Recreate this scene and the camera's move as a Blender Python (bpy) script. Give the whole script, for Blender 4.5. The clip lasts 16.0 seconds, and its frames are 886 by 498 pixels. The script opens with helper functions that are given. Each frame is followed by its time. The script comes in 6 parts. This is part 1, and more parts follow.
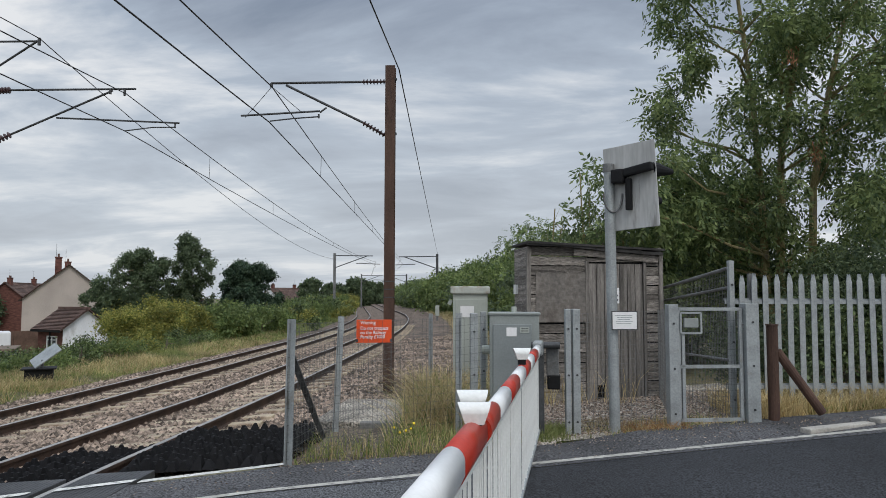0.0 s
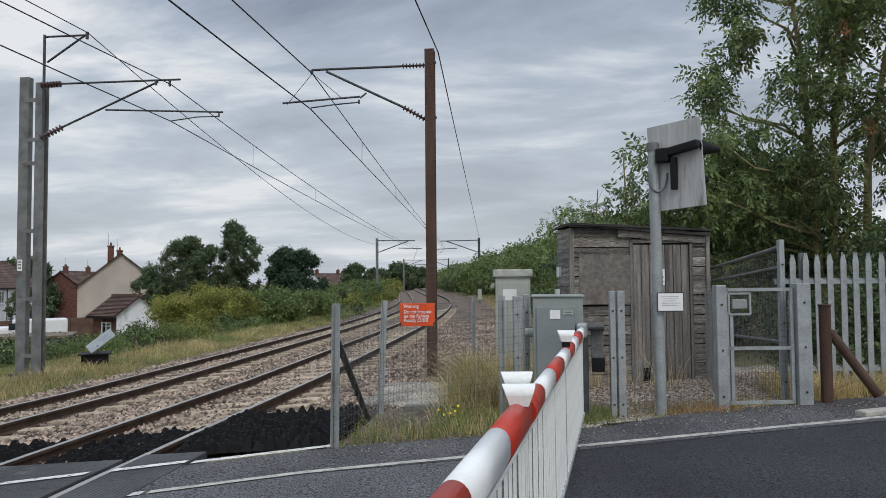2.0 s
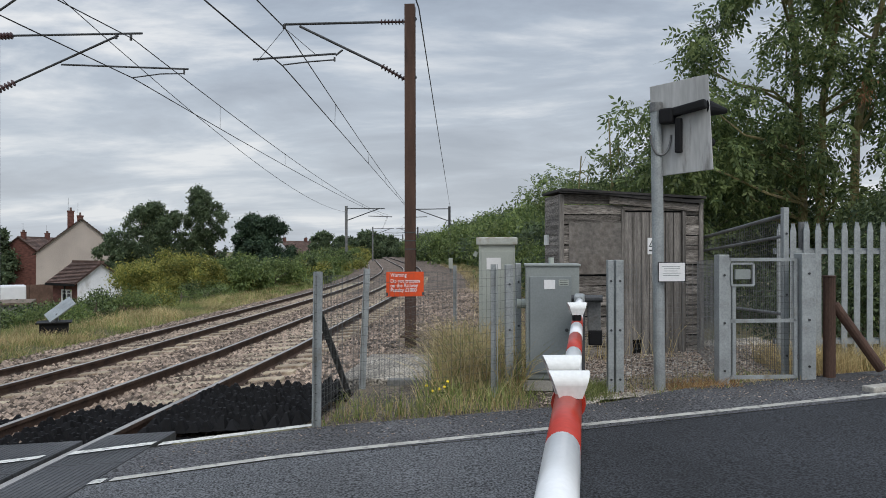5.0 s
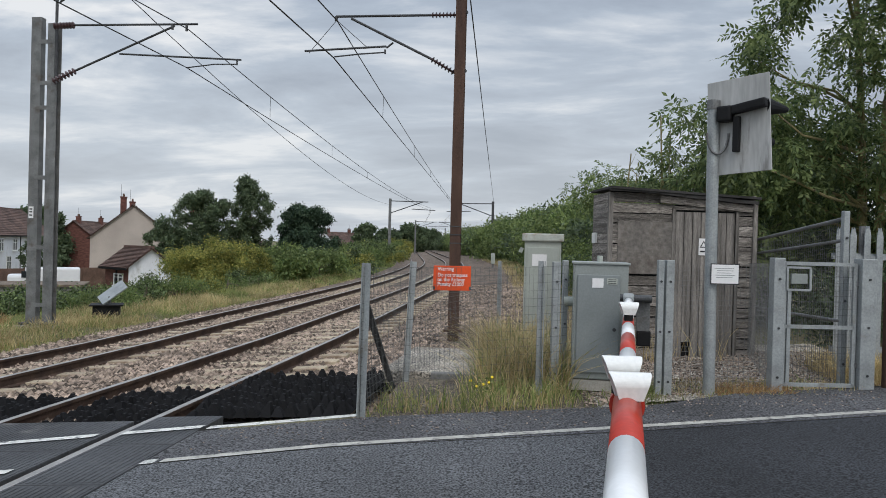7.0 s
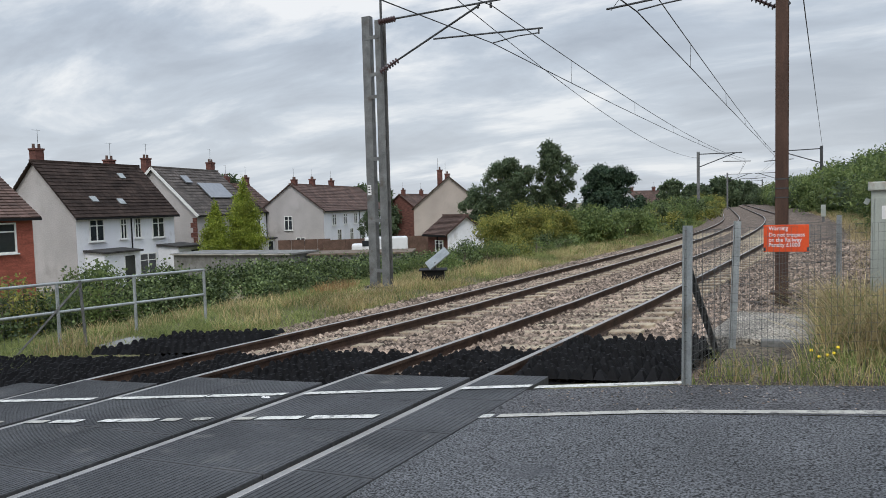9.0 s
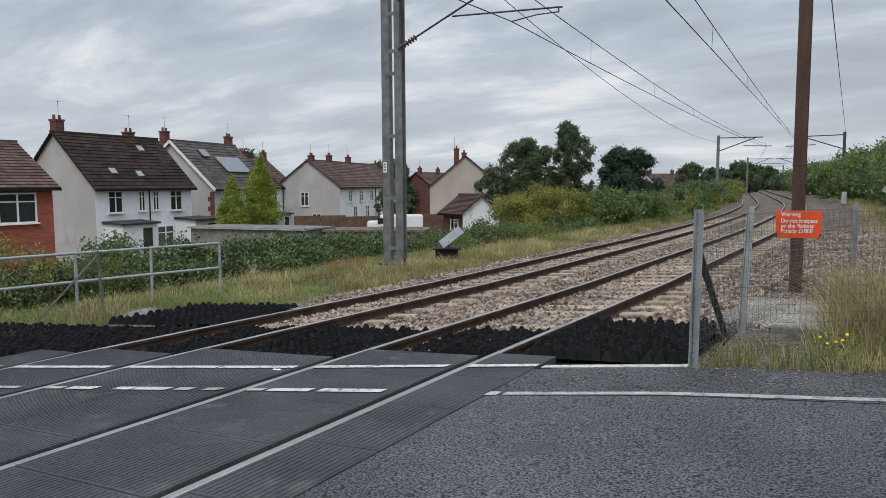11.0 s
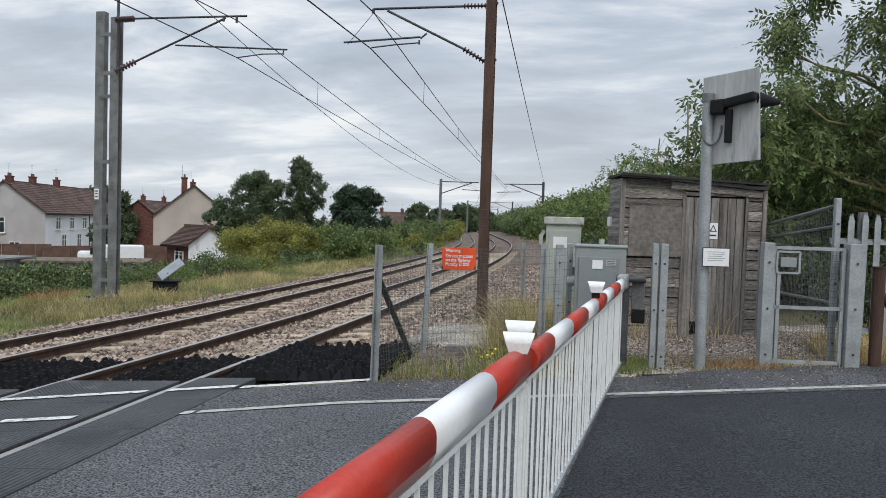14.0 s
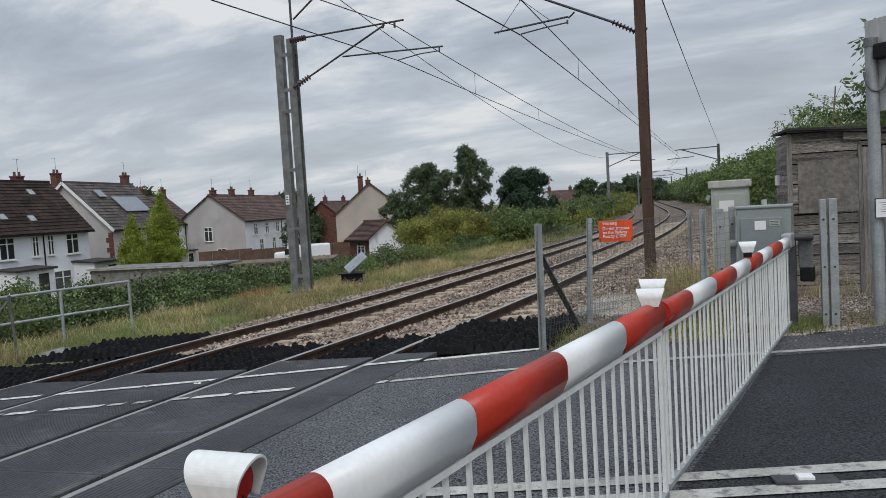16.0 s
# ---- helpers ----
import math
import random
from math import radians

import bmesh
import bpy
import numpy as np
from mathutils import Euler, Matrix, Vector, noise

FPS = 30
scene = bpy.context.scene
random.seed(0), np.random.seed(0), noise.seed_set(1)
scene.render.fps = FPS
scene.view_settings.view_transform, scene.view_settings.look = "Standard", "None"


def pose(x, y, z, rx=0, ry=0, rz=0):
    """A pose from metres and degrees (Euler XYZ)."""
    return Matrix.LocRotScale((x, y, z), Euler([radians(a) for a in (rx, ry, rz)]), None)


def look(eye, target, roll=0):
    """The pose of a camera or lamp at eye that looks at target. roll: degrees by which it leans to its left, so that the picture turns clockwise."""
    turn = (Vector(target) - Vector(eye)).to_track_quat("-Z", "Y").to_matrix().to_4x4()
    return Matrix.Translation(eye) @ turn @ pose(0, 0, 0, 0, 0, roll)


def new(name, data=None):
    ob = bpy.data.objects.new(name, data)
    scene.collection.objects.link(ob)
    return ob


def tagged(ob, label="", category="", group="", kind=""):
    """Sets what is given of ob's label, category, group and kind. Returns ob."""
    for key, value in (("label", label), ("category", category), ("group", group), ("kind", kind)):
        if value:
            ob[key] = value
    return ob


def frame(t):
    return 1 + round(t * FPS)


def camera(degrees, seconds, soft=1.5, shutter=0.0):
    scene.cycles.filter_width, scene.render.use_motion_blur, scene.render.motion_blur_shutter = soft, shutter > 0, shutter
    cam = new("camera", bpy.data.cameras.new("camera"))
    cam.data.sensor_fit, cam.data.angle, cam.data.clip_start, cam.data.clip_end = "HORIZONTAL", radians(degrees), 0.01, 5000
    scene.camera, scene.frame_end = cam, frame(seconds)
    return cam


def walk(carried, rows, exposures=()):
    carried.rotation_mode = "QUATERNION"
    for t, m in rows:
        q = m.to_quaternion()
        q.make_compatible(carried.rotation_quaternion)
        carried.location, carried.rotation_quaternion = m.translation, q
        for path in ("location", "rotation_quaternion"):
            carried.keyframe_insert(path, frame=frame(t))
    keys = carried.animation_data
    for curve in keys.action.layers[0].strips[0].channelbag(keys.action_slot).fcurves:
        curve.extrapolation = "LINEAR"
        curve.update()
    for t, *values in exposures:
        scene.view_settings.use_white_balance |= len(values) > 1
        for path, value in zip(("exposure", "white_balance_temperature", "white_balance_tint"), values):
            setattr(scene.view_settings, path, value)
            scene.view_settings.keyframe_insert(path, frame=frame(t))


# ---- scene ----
cam = camera(63.3, 16.0, soft=0.9)
PATH = [
    (0, (0.298, -0.16, 1.503), (0.221, 1.834, 1.637), 0.1),
    (0.5, (0.288, -0.166, 1.5), (0.193, 1.827, 1.637), 0.2),
    (1, (0.289, -0.17, 1.492), (0.173, 1.822, 1.632), 0.2),
    (1.5, (0.3, -0.186, 1.501), (0.142, 1.803, 1.628), -0.0),
    (2, (0.295, -0.152, 1.496), (0.102, 1.837, 1.586), -0.5),
    (2.5, (0.279, -0.078, 1.489), (0.049, 1.909, 1.541), -0.9),
    (3, (0.199, 0.132, 1.501), (-0.045, 2.116, 1.571), -1.0),
    (3.5, (0.112, 0.261, 1.515), (-0.073, 2.25, 1.613), -1.0),
    (4, (0.059, 0.358, 1.477), (-0.055, 2.354, 1.511), -0.4),
    (6.5, (0.028, 0.336, 1.488), (-0.096, 2.332, 1.479), 0.6),
    (7, (-0.015, 0.372, 1.48), (-0.236, 2.359, 1.466), 1.5),
    (7.5, (-0.034, 0.36, 1.523), (-0.336, 2.334, 1.638), 1.5),
    (8, (-0.012, 0.359, 1.545), (-0.334, 2.315, 1.811), 0.9),
    (8.5, (-0.055, 0.326, 1.543), (-0.667, 2.225, 1.69), -0.1),
    (9, (-0.119, 0.309, 1.52), (-1.122, 2.034, 1.398), -1.5),
    (11.5, (-0.029, 0.291, 1.517), (-1.062, 1.994, 1.335), -0.1),
    (12, (0.013, 0.289, 1.525), (-0.811, 2.108, 1.411), -0.1),
    (12.5, (0.109, 0.255, 1.543), (-0.454, 2.174, 1.514), -0.0),
    (13, (0.385, 0.187, 1.55), (0.034, 2.156, 1.543), -0.8),
    (13.5, (0.497, 0.012, 1.547), (0.229, 1.993, 1.519), 0.3),
    (14, (0.522, -0.243, 1.532), (0.154, 1.722, 1.458), 1.8),
    (14.5, (0.638, -0.443, 1.523), (0.029, 1.461, 1.443), 1.5),
    (15, (0.725, -0.548, 1.521), (0.001, 1.313, 1.414), 0.5),
    (15.5, (0.764, -0.654, 1.538), (0.027, 1.201, 1.407), -1.8),
    (16, (0.791, -0.749, 1.538), (-0.029, 1.071, 1.419), -3.4),
]
walk(cam, [(t, look(eye, target, roll)) for t, eye, target, roll in PATH],
     exposures=((0, -0.08), (4, -0.08), (6.5, 0.0), (8, -0.15), (8.5, -0.2), (9, 0.08), (11.5, -0.1), (12.5, -0.14), (13.5, 0.18), (14.5, 0.0), (16, -0.17)))

# ---- world and light ----
world = bpy.data.worlds.new("overcast_sky")
scene.world = world
world.use_nodes = True
wt = world.node_tree
wt.nodes.clear()


def wnode(kind, **sets):
    n = wt.nodes.new(kind)
    for k, v in sets.items():
        n.inputs[k].default_value = v
    return n


sky = wt.nodes.new("ShaderNodeTexSky")
sky.sky_type = 'NISHITA'
sky.sun_disc = False
sky.sun_elevation = radians(50)
sky.sun_rotation = radians(150)
sky.air_density, sky.dust_density = 1.2, 2.0
tc = wt.nodes.new("ShaderNodeTexCoord")
sep = wt.nodes.new("ShaderNodeSeparateXYZ")
wt.links.new(tc.outputs["Generated"], sep.inputs[0])
up = wt.nodes.new("ShaderNodeMath"); up.operation = 'MAXIMUM'; up.inputs[1].default_value = 0.0
wt.links.new(sep.outputs["Z"], up.inputs[0])
add = wt.nodes.new("ShaderNodeMath"); add.operation = 'ADD'; add.inputs[1].default_value = 0.20
wt.links.new(up.outputs[0], add.inputs[0])
divs = []
for axis in ("X", "Y"):
    dv = wt.nodes.new("ShaderNodeMath"); dv.operation = 'DIVIDE'
    wt.links.new(sep.outputs[axis], dv.inputs[0]); wt.links.new(add.outputs[0], dv.inputs[1])
    divs.append(dv)
comb = wt.nodes.new("ShaderNodeCombineXYZ")
wt.links.new(divs[0].outputs[0], comb.inputs[0]); wt.links.new(divs[1].outputs[0], comb.inputs[1])
mp = wt.nodes.new("ShaderNodeMapping")
mp.inputs["Rotation"].default_value = (0, 0, radians(18))
mp.inputs["Scale"].default_value = (0.50, 0.92, 1)
mp.inputs["Location"].default_value = (1.7, 0.4, 0)
wt.links.new(comb.outputs[0], mp.inputs[0])
n1 = wnode("ShaderNodeTexNoise", Scale=2.1, Detail=9.0, Roughness=0.58, Distortion=0.35)
wt.links.new(mp.outputs[0], n1.inputs["Vector"])
n2 = wnode("ShaderNodeTexNoise", Scale=0.6, Detail=3.0, Roughness=0.5)
wt.links.new(mp.outputs[0], n2.inputs["Vector"])
mixn = wt.nodes.new("ShaderNodeMath"); mixn.operation = 'MULTIPLY_ADD'; mixn.inputs[1].default_value = 0.40
wt.links.new(n2.outputs[0], mixn.inputs[0])
sc = wt.nodes.new("ShaderNodeMath"); sc.operation = 'MULTIPLY'; sc.inputs[1].default_value = 0.64
wt.links.new(n1.outputs[0], sc.inputs[0]); wt.links.new(sc.outputs[0], mixn.inputs[2])
ramp = wt.nodes.new("ShaderNodeValToRGB")
for k_, (at_, c_) in enumerate(((0.40, (0.235, 0.285, 0.37)), (0.61, (0.92, 0.93, 0.945)))):
    ramp.color_ramp.elements[k_].position, ramp.color_ramp.elements[k_].color = at_, (*c_, 1)
for at_, c_ in ((0.465, (0.33, 0.385, 0.475)), (0.52, (0.43, 0.50, 0.60)), (0.565, (0.64, 0.69, 0.76))):
    e = ramp.color_ramp.elements.new(at_); e.color = (*c_, 1)
wt.links.new(mixn.outputs[0], ramp.inputs[0])
skyk = wt.nodes.new("ShaderNodeVectorMath"); skyk.operation = 'SCALE'; skyk.inputs["Scale"].default_value = 0.10
wt.links.new(sky.outputs[0], skyk.inputs[0])
mixc = wt.nodes.new("ShaderNodeMix"); mixc.data_type = 'RGBA'; mixc.inputs[0].default_value = 0.88
wt.links.new(skyk.outputs[0], mixc.inputs[6]); wt.links.new(ramp.outputs[0], mixc.inputs[7])
# thinner, creamier cloud low over the houses
low = wt.nodes.new("ShaderNodeMapRange")
low.interpolation_type = 'SMOOTHSTEP'
for key_, val_ in (("From Min", 0.02), ("From Max", 0.45), ("To Min", 0.5), ("To Max", 0.0)):
    low.inputs[key_].default_value = val_
wt.links.new(sep.outputs["Z"], low.inputs[0])
haze = wt.nodes.new("ShaderNodeMix"); haze.data_type = 'RGBA'; haze.inputs[7].default_value = (0.71, 0.75, 0.79, 1)
wt.links.new(low.outputs[0], haze.inputs[0]); wt.links.new(mixc.outputs[2], haze.inputs[6])
# an overcast sky is brighter towards the zenith
zen = wt.nodes.new("ShaderNodeMapRange")
zen.interpolation_type = 'SMOOTHSTEP'
for key_, val_ in (("From Min", 0.35), ("From Max", 1.0), ("To Min", 1.0), ("To Max", 2.6)):
    zen.inputs[key_].default_value = val_
wt.links.new(sep.outputs["Z"], zen.inputs[0])
bg = wnode("ShaderNodeBackground")
wt.links.new(zen.outputs[0], bg.inputs["Strength"])
wt.links.new(haze.outputs[2], bg.inputs["Color"])
wo = wt.nodes.new("ShaderNodeOutputWorld")
wt.links.new(bg.outputs[0], wo.inputs[0])

sun = new("sun", bpy.data.lights.new("sun", 'SUN'))
sun.data.energy, sun.data.angle, sun.data.color = 1.3, radians(25), (1.0, 0.96, 0.9)
sun.matrix_world = look((16, -22, 40), (0, 6, 0))


# ---- materials ----
def mat(name, col, rough=0.75, metal=0.0, var=0.3, scale=3.0, fine=40.0, bump=0.15, dirt=None, dirt_at=0.55, dirt_scale=1.5,
        rand=0.0, island=0.0, fvar=None, stretch=(1, 1, 1), col2=None, spec=0.4):
    m = bpy.data.materials.new(name)
    m.use_nodes = True
    nt = m.node_tree
    p = nt.nodes["Principled BSDF"]
    p.inputs["Roughness"].default_value, p.inputs["Metallic"].default_value = rough, metal
    p.inputs["Specular IOR Level"].default_value = spec
    tcn = nt.nodes.new("ShaderNodeTexCoord")
    mpn = nt.nodes.new("ShaderNodeMapping")
    mpn.inputs["Scale"].default_value = stretch
    nt.links.new(tcn.outputs["Object"], mpn.inputs[0])
    big = nt.nodes.new("ShaderNodeTexNoise")
    big.inputs["Scale"].default_value, big.inputs["Detail"].default_value = scale, 5
    small = nt.nodes.new("ShaderNodeTexNoise")
    small.inputs["Scale"].default_value, small.inputs["Detail"].default_value = fine, 4
    for n in (big, small):
        nt.links.new(mpn.outputs[0], n.inputs["Vector"])
    r1 = nt.nodes.new("ShaderNodeValToRGB")
    c2 = col2 or tuple(c * (1 - var) for c in col)
    hi = tuple(min(1, c * (1 + var * 0.6)) for c in col)
    r1.color_ramp.elements[0].position, r1.color_ramp.elements[0].color = 0.32, (*c2, 1)
    r1.color_ramp.elements[1].position, r1.color_ramp.elements[1].color = 0.68, (*hi, 1)
    nt.links.new(big.outputs[0], r1.inputs[0])
    mul = nt.nodes.new("ShaderNodeMix"); mul.data_type = 'RGBA'; mul.blend_type = 'MULTIPLY'; mul.inputs[0].default_value = 1
    r2 = nt.nodes.new("ShaderNodeMapRange")
    r2.inputs["From Min"].default_value, r2.inputs["From Max"].default_value = (0.38, 0.62) if fvar else (0.3, 0.7)
    r2.inputs["To Min"].default_value, r2.inputs["To Max"].default_value = 1 - (fvar or var * 0.7), 1 + (fvar or var * 0.7)
    nt.links.new(small.outputs[0], r2.inputs[0])
    nt.links.new(r1.outputs[0], mul.inputs[6]); nt.links.new(r2.outputs[0], mul.inputs[7])
    out = mul.outputs[2]
    if rand or island:
        src = nt.nodes.new("ShaderNodeObjectInfo") if rand else nt.nodes.new("ShaderNodeNewGeometry")
        mr = nt.nodes.new("ShaderNodeMapRange")
        k = rand or island
        mr.inputs["To Min"].default_value, mr.inputs["To Max"].default_value = 1 - k, 1 + k
        nt.links.new(src.outputs["Random" if rand else "Random Per Island"], mr.inputs[0])
        m2 = nt.nodes.new("ShaderNodeMix"); m2.data_type = 'RGBA'; m2.blend_type = 'MULTIPLY'; m2.inputs[0].default_value = 1
        nt.links.new(out, m2.inputs[6]); nt.links.new(mr.outputs[0], m2.inputs[7])
        out = m2.outputs[2]
    if dirt:
        dn = nt.nodes.new("ShaderNodeTexNoise")
        dn.inputs["Scale"].default_value, dn.inputs["Detail"].default_value, dn.inputs["Roughness"].default_value = dirt_scale, 8, 0.65
        nt.links.new(mpn.outputs[0], dn.inputs["Vector"])
        dr = nt.nodes.new("ShaderNodeMapRange")
        dr.inputs["From Min"].default_value, dr.inputs["From Max"].default_value = dirt_at, dirt_at + 0.15
        nt.links.new(dn.outputs[0], dr.inputs[0])
        dm = nt.nodes.new("ShaderNodeMix"); dm.data_type = 'RGBA'
        nt.links.new(dr.outputs[0], dm.inputs[0]); nt.links.new(out, dm.inputs[6]); dm.inputs[7].default_value = (*dirt, 1)
        out = dm.outputs[2]
    nt.links.new(out, p.inputs["Base Color"])
    if bump:
        b = nt.nodes.new("ShaderNodeBump")
        b.inputs["Strength"].default_value, b.inputs["Distance"].default_value = bump, 0.6 / fine
        nt.links.new(small.outputs[0], b.inputs["Height"])
        nt.links.new(b.outputs[0], p.inputs["Normal"])
    return m


def leaf_mat(name, a, b, trans=0.45):
    m = bpy.data.materials.new(name)
    m.use_nodes = True
    nt = m.node_tree
    p = nt.nodes["Principled BSDF"]
    p.inputs["Roughness"].default_value = 0.55
    p.inputs["Specular IOR Level"].default_value = 0.3
    g = nt.nodes.new("ShaderNodeNewGeometry")
    r = nt.nodes.new("ShaderNodeValToRGB")
    r.color_ramp.elements[0].color, r.color_ramp.elements[1].color = (*a, 1), (*b, 1)
    nt.links.new(g.outputs["Random Per Island"], r.inputs[0])
    nz = nt.nodes.new("ShaderNodeTexNoise"); nz.inputs["Scale"].default_value = 0.9
    tcn = nt.nodes.new("ShaderNodeTexCoord"); nt.links.new(tcn.outputs["Object"], nz.inputs["Vector"])
    mr = nt.nodes.new("ShaderNodeMapRange")
    mr.inputs["From Min"].default_value, mr.inputs["From Max"].default_value = 0.3, 0.7
    mr.inputs["To Min"].default_value, mr.inputs["To Max"].default_value = 0.6, 1.4
    nt.links.new(nz.outputs[0], mr.inputs[0])
    mu = nt.nodes.new("ShaderNodeMix"); mu.data_type = 'RGBA'; mu.blend_type = 'MULTIPLY'; mu.inputs[0].default_value = 1
    nt.links.new(r.outputs[0], mu.inputs[6]); nt.links.new(mr.outputs[0], mu.inputs[7])
    nt.links.new(mu.outputs[2], p.inputs["Base Color"])
    t = nt.nodes.new("ShaderNodeBsdfTranslucent")
    nt.links.new(mu.outputs[2], t.inputs["Color"])
    mx = nt.nodes.new("ShaderNodeMixShader"); mx.inputs[0].default_value = trans
    nt.links.new(p.outputs[0], mx.inputs[1]); nt.links.new(t.outputs[0], mx.inputs[2])
    nt.links.new(mx.outputs[0], nt.nodes["Material Output"].inputs[0])
    return m


M = {}
M["asphalt"] = mat("asphalt", (0.082, 0.085, 0.090), 0.82, spec=0.4, var=0.3, scale=0.7, fine=72, fvar=0.95, bump=1.0, dirt=(0.058, 0.061, 0.067), dirt_at=0.57, dirt_scale=0.9)
M["footway"] = mat("footway_asphalt", (0.072, 0.072, 0.076), 0.88, var=0.35, scale=1.1, fine=55, fvar=0.9, bump=0.8, dirt=(0.11, 0.105, 0.095), dirt_at=0.6, dirt_scale=3)
# darker asphalt tone for the road past the barrier line
M["dark_asphalt"] = mat("darker_asphalt", (0.028, 0.030, 0.034), 0.8, spec=0.3, var=0.3, scale=0.6, fine=72, fvar=0.9, bump=1.0, dirt=(0.022, 0.023, 0.026), dirt_at=0.57, dirt_scale=0.9)
M["rubber_panel"] = mat("rubber_panel", (0.060, 0.062, 0.066), 0.62, spec=0.4, var=0.35, scale=1.3, fine=30, bump=0.2, dirt=(0.125, 0.122, 0.118), dirt_at=0.57, dirt_scale=2.5)
M["black_rubber"] = mat("black_rubber", (0.006, 0.006, 0.007), 0.75, spec=0.2, var=0.4, scale=4, fine=50, bump=0.3, dirt=(0.02, 0.018, 0.017), dirt_at=0.64, dirt_scale=3)
M["line"] = mat("white_road_paint", (0.62, 0.62, 0.58), 0.75, var=0.2, scale=5, fine=70, bump=0.2, dirt=(0.11, 0.11, 0.115), dirt_at=0.51, dirt_scale=15)
M["old_line"] = mat("worn_road_paint", (0.42, 0.41, 0.37), 0.8, var=0.25, scale=5, fine=70, bump=0.2, dirt=(0.10, 0.10, 0.10), dirt_at=0.52, dirt_scale=13)
M["concrete"] = mat("concrete", (0.40, 0.38, 0.34), 0.9, var=0.25, scale=2, fine=50, bump=0.3, dirt=(0.2, 0.18, 0.15), dirt_at=0.58)
M["sleeper"] = mat("sleeper_concrete", (0.40, 0.335, 0.24), 0.9, var=0.3, scale=3, fine=40, bump=0.3, dirt=(0.20, 0.14, 0.10), dirt_at=0.57, rand=0.2)
M["ballast"] = mat("ballast", (0.155, 0.118, 0.092), 0.95, var=0.6, scale=1.5, fine=22, fvar=0.6, bump=1.0, dirt=(0.11, 0.075, 0.055), dirt_at=0.55, dirt_scale=6)
M["stones"] = mat("ballast_stones", (0.262, 0.205, 0.163), 0.95, var=0.4, scale=0.8, fine=30, bump=0.3, island=0.8)
M["rust"] = mat("rusty_rail_side", (0.062, 0.037, 0.026), 0.85, var=0.45, scale=4, fine=60, bump=0.3)
M["railhead"] = mat("polished_rail_head", (0.42, 0.40, 0.38), 0.42, 0.75, var=0.2, scale=3, fine=80, bump=0.05)
M["mast_rust"] = mat("rusted_steel_mast", (0.088, 0.050, 0.036), 0.8, 0.1, var=0.35, scale=2, fine=40, bump=0.2, dirt=(0.06, 0.035, 0.028), dirt_at=0.52, stretch=(4, 4, 0.6))
M["galv"] = mat("galvanised_steel", (0.36, 0.385, 0.39), 0.55, 0.45, var=0.2, scale=5, fine=60, bump=0.1, dirt=(0.25, 0.235, 0.20), dirt_at=0.58, dirt_scale=4)
M["galv_old"] = mat("weathered_galvanised_steel", (0.20, 0.205, 0.205), 0.65, 0.4, var=0.3, scale=4, fine=50, bump=0.1, dirt=(0.12, 0.10, 0.085), dirt_at=0.56, dirt_scale=3)
M["wire"] = mat("dull_wire", (0.115, 0.12, 0.12), 0.6, 0.4, var=0.2, bump=0)
M["cable"] = mat("overhead_wire_copper", (0.05, 0.05, 0.052), 0.6, 0.5, var=0.2, bump=0)
M["dark_steel"] = mat("dark_steel", (0.075, 0.078, 0.082), 0.6, 0.4, var=0.3, scale=6, fine=50, bump=0.1)
M["insulator"] = mat("brown_insulator", (0.06, 0.032, 0.032), 0.3, var=0.2, bump=0)
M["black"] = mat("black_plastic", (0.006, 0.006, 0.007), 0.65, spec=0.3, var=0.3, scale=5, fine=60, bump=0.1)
M["grey_cab"] = mat("grey_painted_steel", (0.27, 0.295, 0.285), 0.5, 0.1, var=0.1, scale=2, fine=60, bump=0.05, dirt=(0.22, 0.23, 0.21), dirt_at=0.6, dirt_scale=2)
M["grey_door"] = mat("blue_grey_painted_door", (0.235, 0.26, 0.262), 0.5, 0.1, var=0.1, scale=2, fine=60, bump=0.05)
M["pale_cab"] = mat("pale_grey_green_paint", (0.40, 0.43, 0.39), 0.6, var=0.1, scale=2, fine=50, bump=0.05, dirt=(0.30, 0.31, 0.26), dirt_at=0.58, dirt_scale=2)
M["rusty_cap"] = mat("rust_streaked_paint", (0.44, 0.46, 0.42), 0.7, var=0.15, scale=3, fine=40, bump=0.1, dirt=(0.24, 0.15, 0.09), dirt_at=0.5, dirt_scale=5)
M["white"] = mat("white_paint", (0.74, 0.75, 0.73), 0.45, var=0.08, scale=4, fine=60, bump=0.04, dirt=(0.52, 0.51, 0.46), dirt_at=0.62, dirt_scale=5)
M["boom_white"] = mat("white_reflective_boom", (0.72, 0.73, 0.73), 0.3, var=0.05, scale=3, fine=60, bump=0.03, dirt=(0.60, 0.60, 0.58), dirt_at=0.66, dirt_scale=3)
M["boom_red"] = mat("red_reflective_boom", (0.43, 0.037, 0.02), 0.35, var=0.15, scale=3, fine=60, bump=0.03, dirt=(0.33, 0.045, 0.03), dirt_at=0.6, dirt_scale=3)
M["red_lens"] = mat("red_lens", (0.40, 0.015, 0.012), 0.2, var=0.1, bump=0)
M["orange"] = mat("orange_red_sign", (0.72, 0.085, 0.018), 0.45, var=0.08, scale=6, fine=60, bump=0.02)
M["sign_white"] = mat("sign_white", (0.80, 0.80, 0.80), 0.5, var=0.05, bump=0)
M["ink"] = mat("sign_ink", (0.03, 0.03, 0.035), 0.6, var=0.1, bump=0)
M["board_back"] = mat("weathered_board_back", (0.45, 0.455, 0.45), 0.7, var=0.2, scale=3, fine=30, bump=0.1, dirt=(0.17, 0.165, 0.155), dirt_at=0.57, dirt_scale=9, stretch=(1, 1, 0.14))
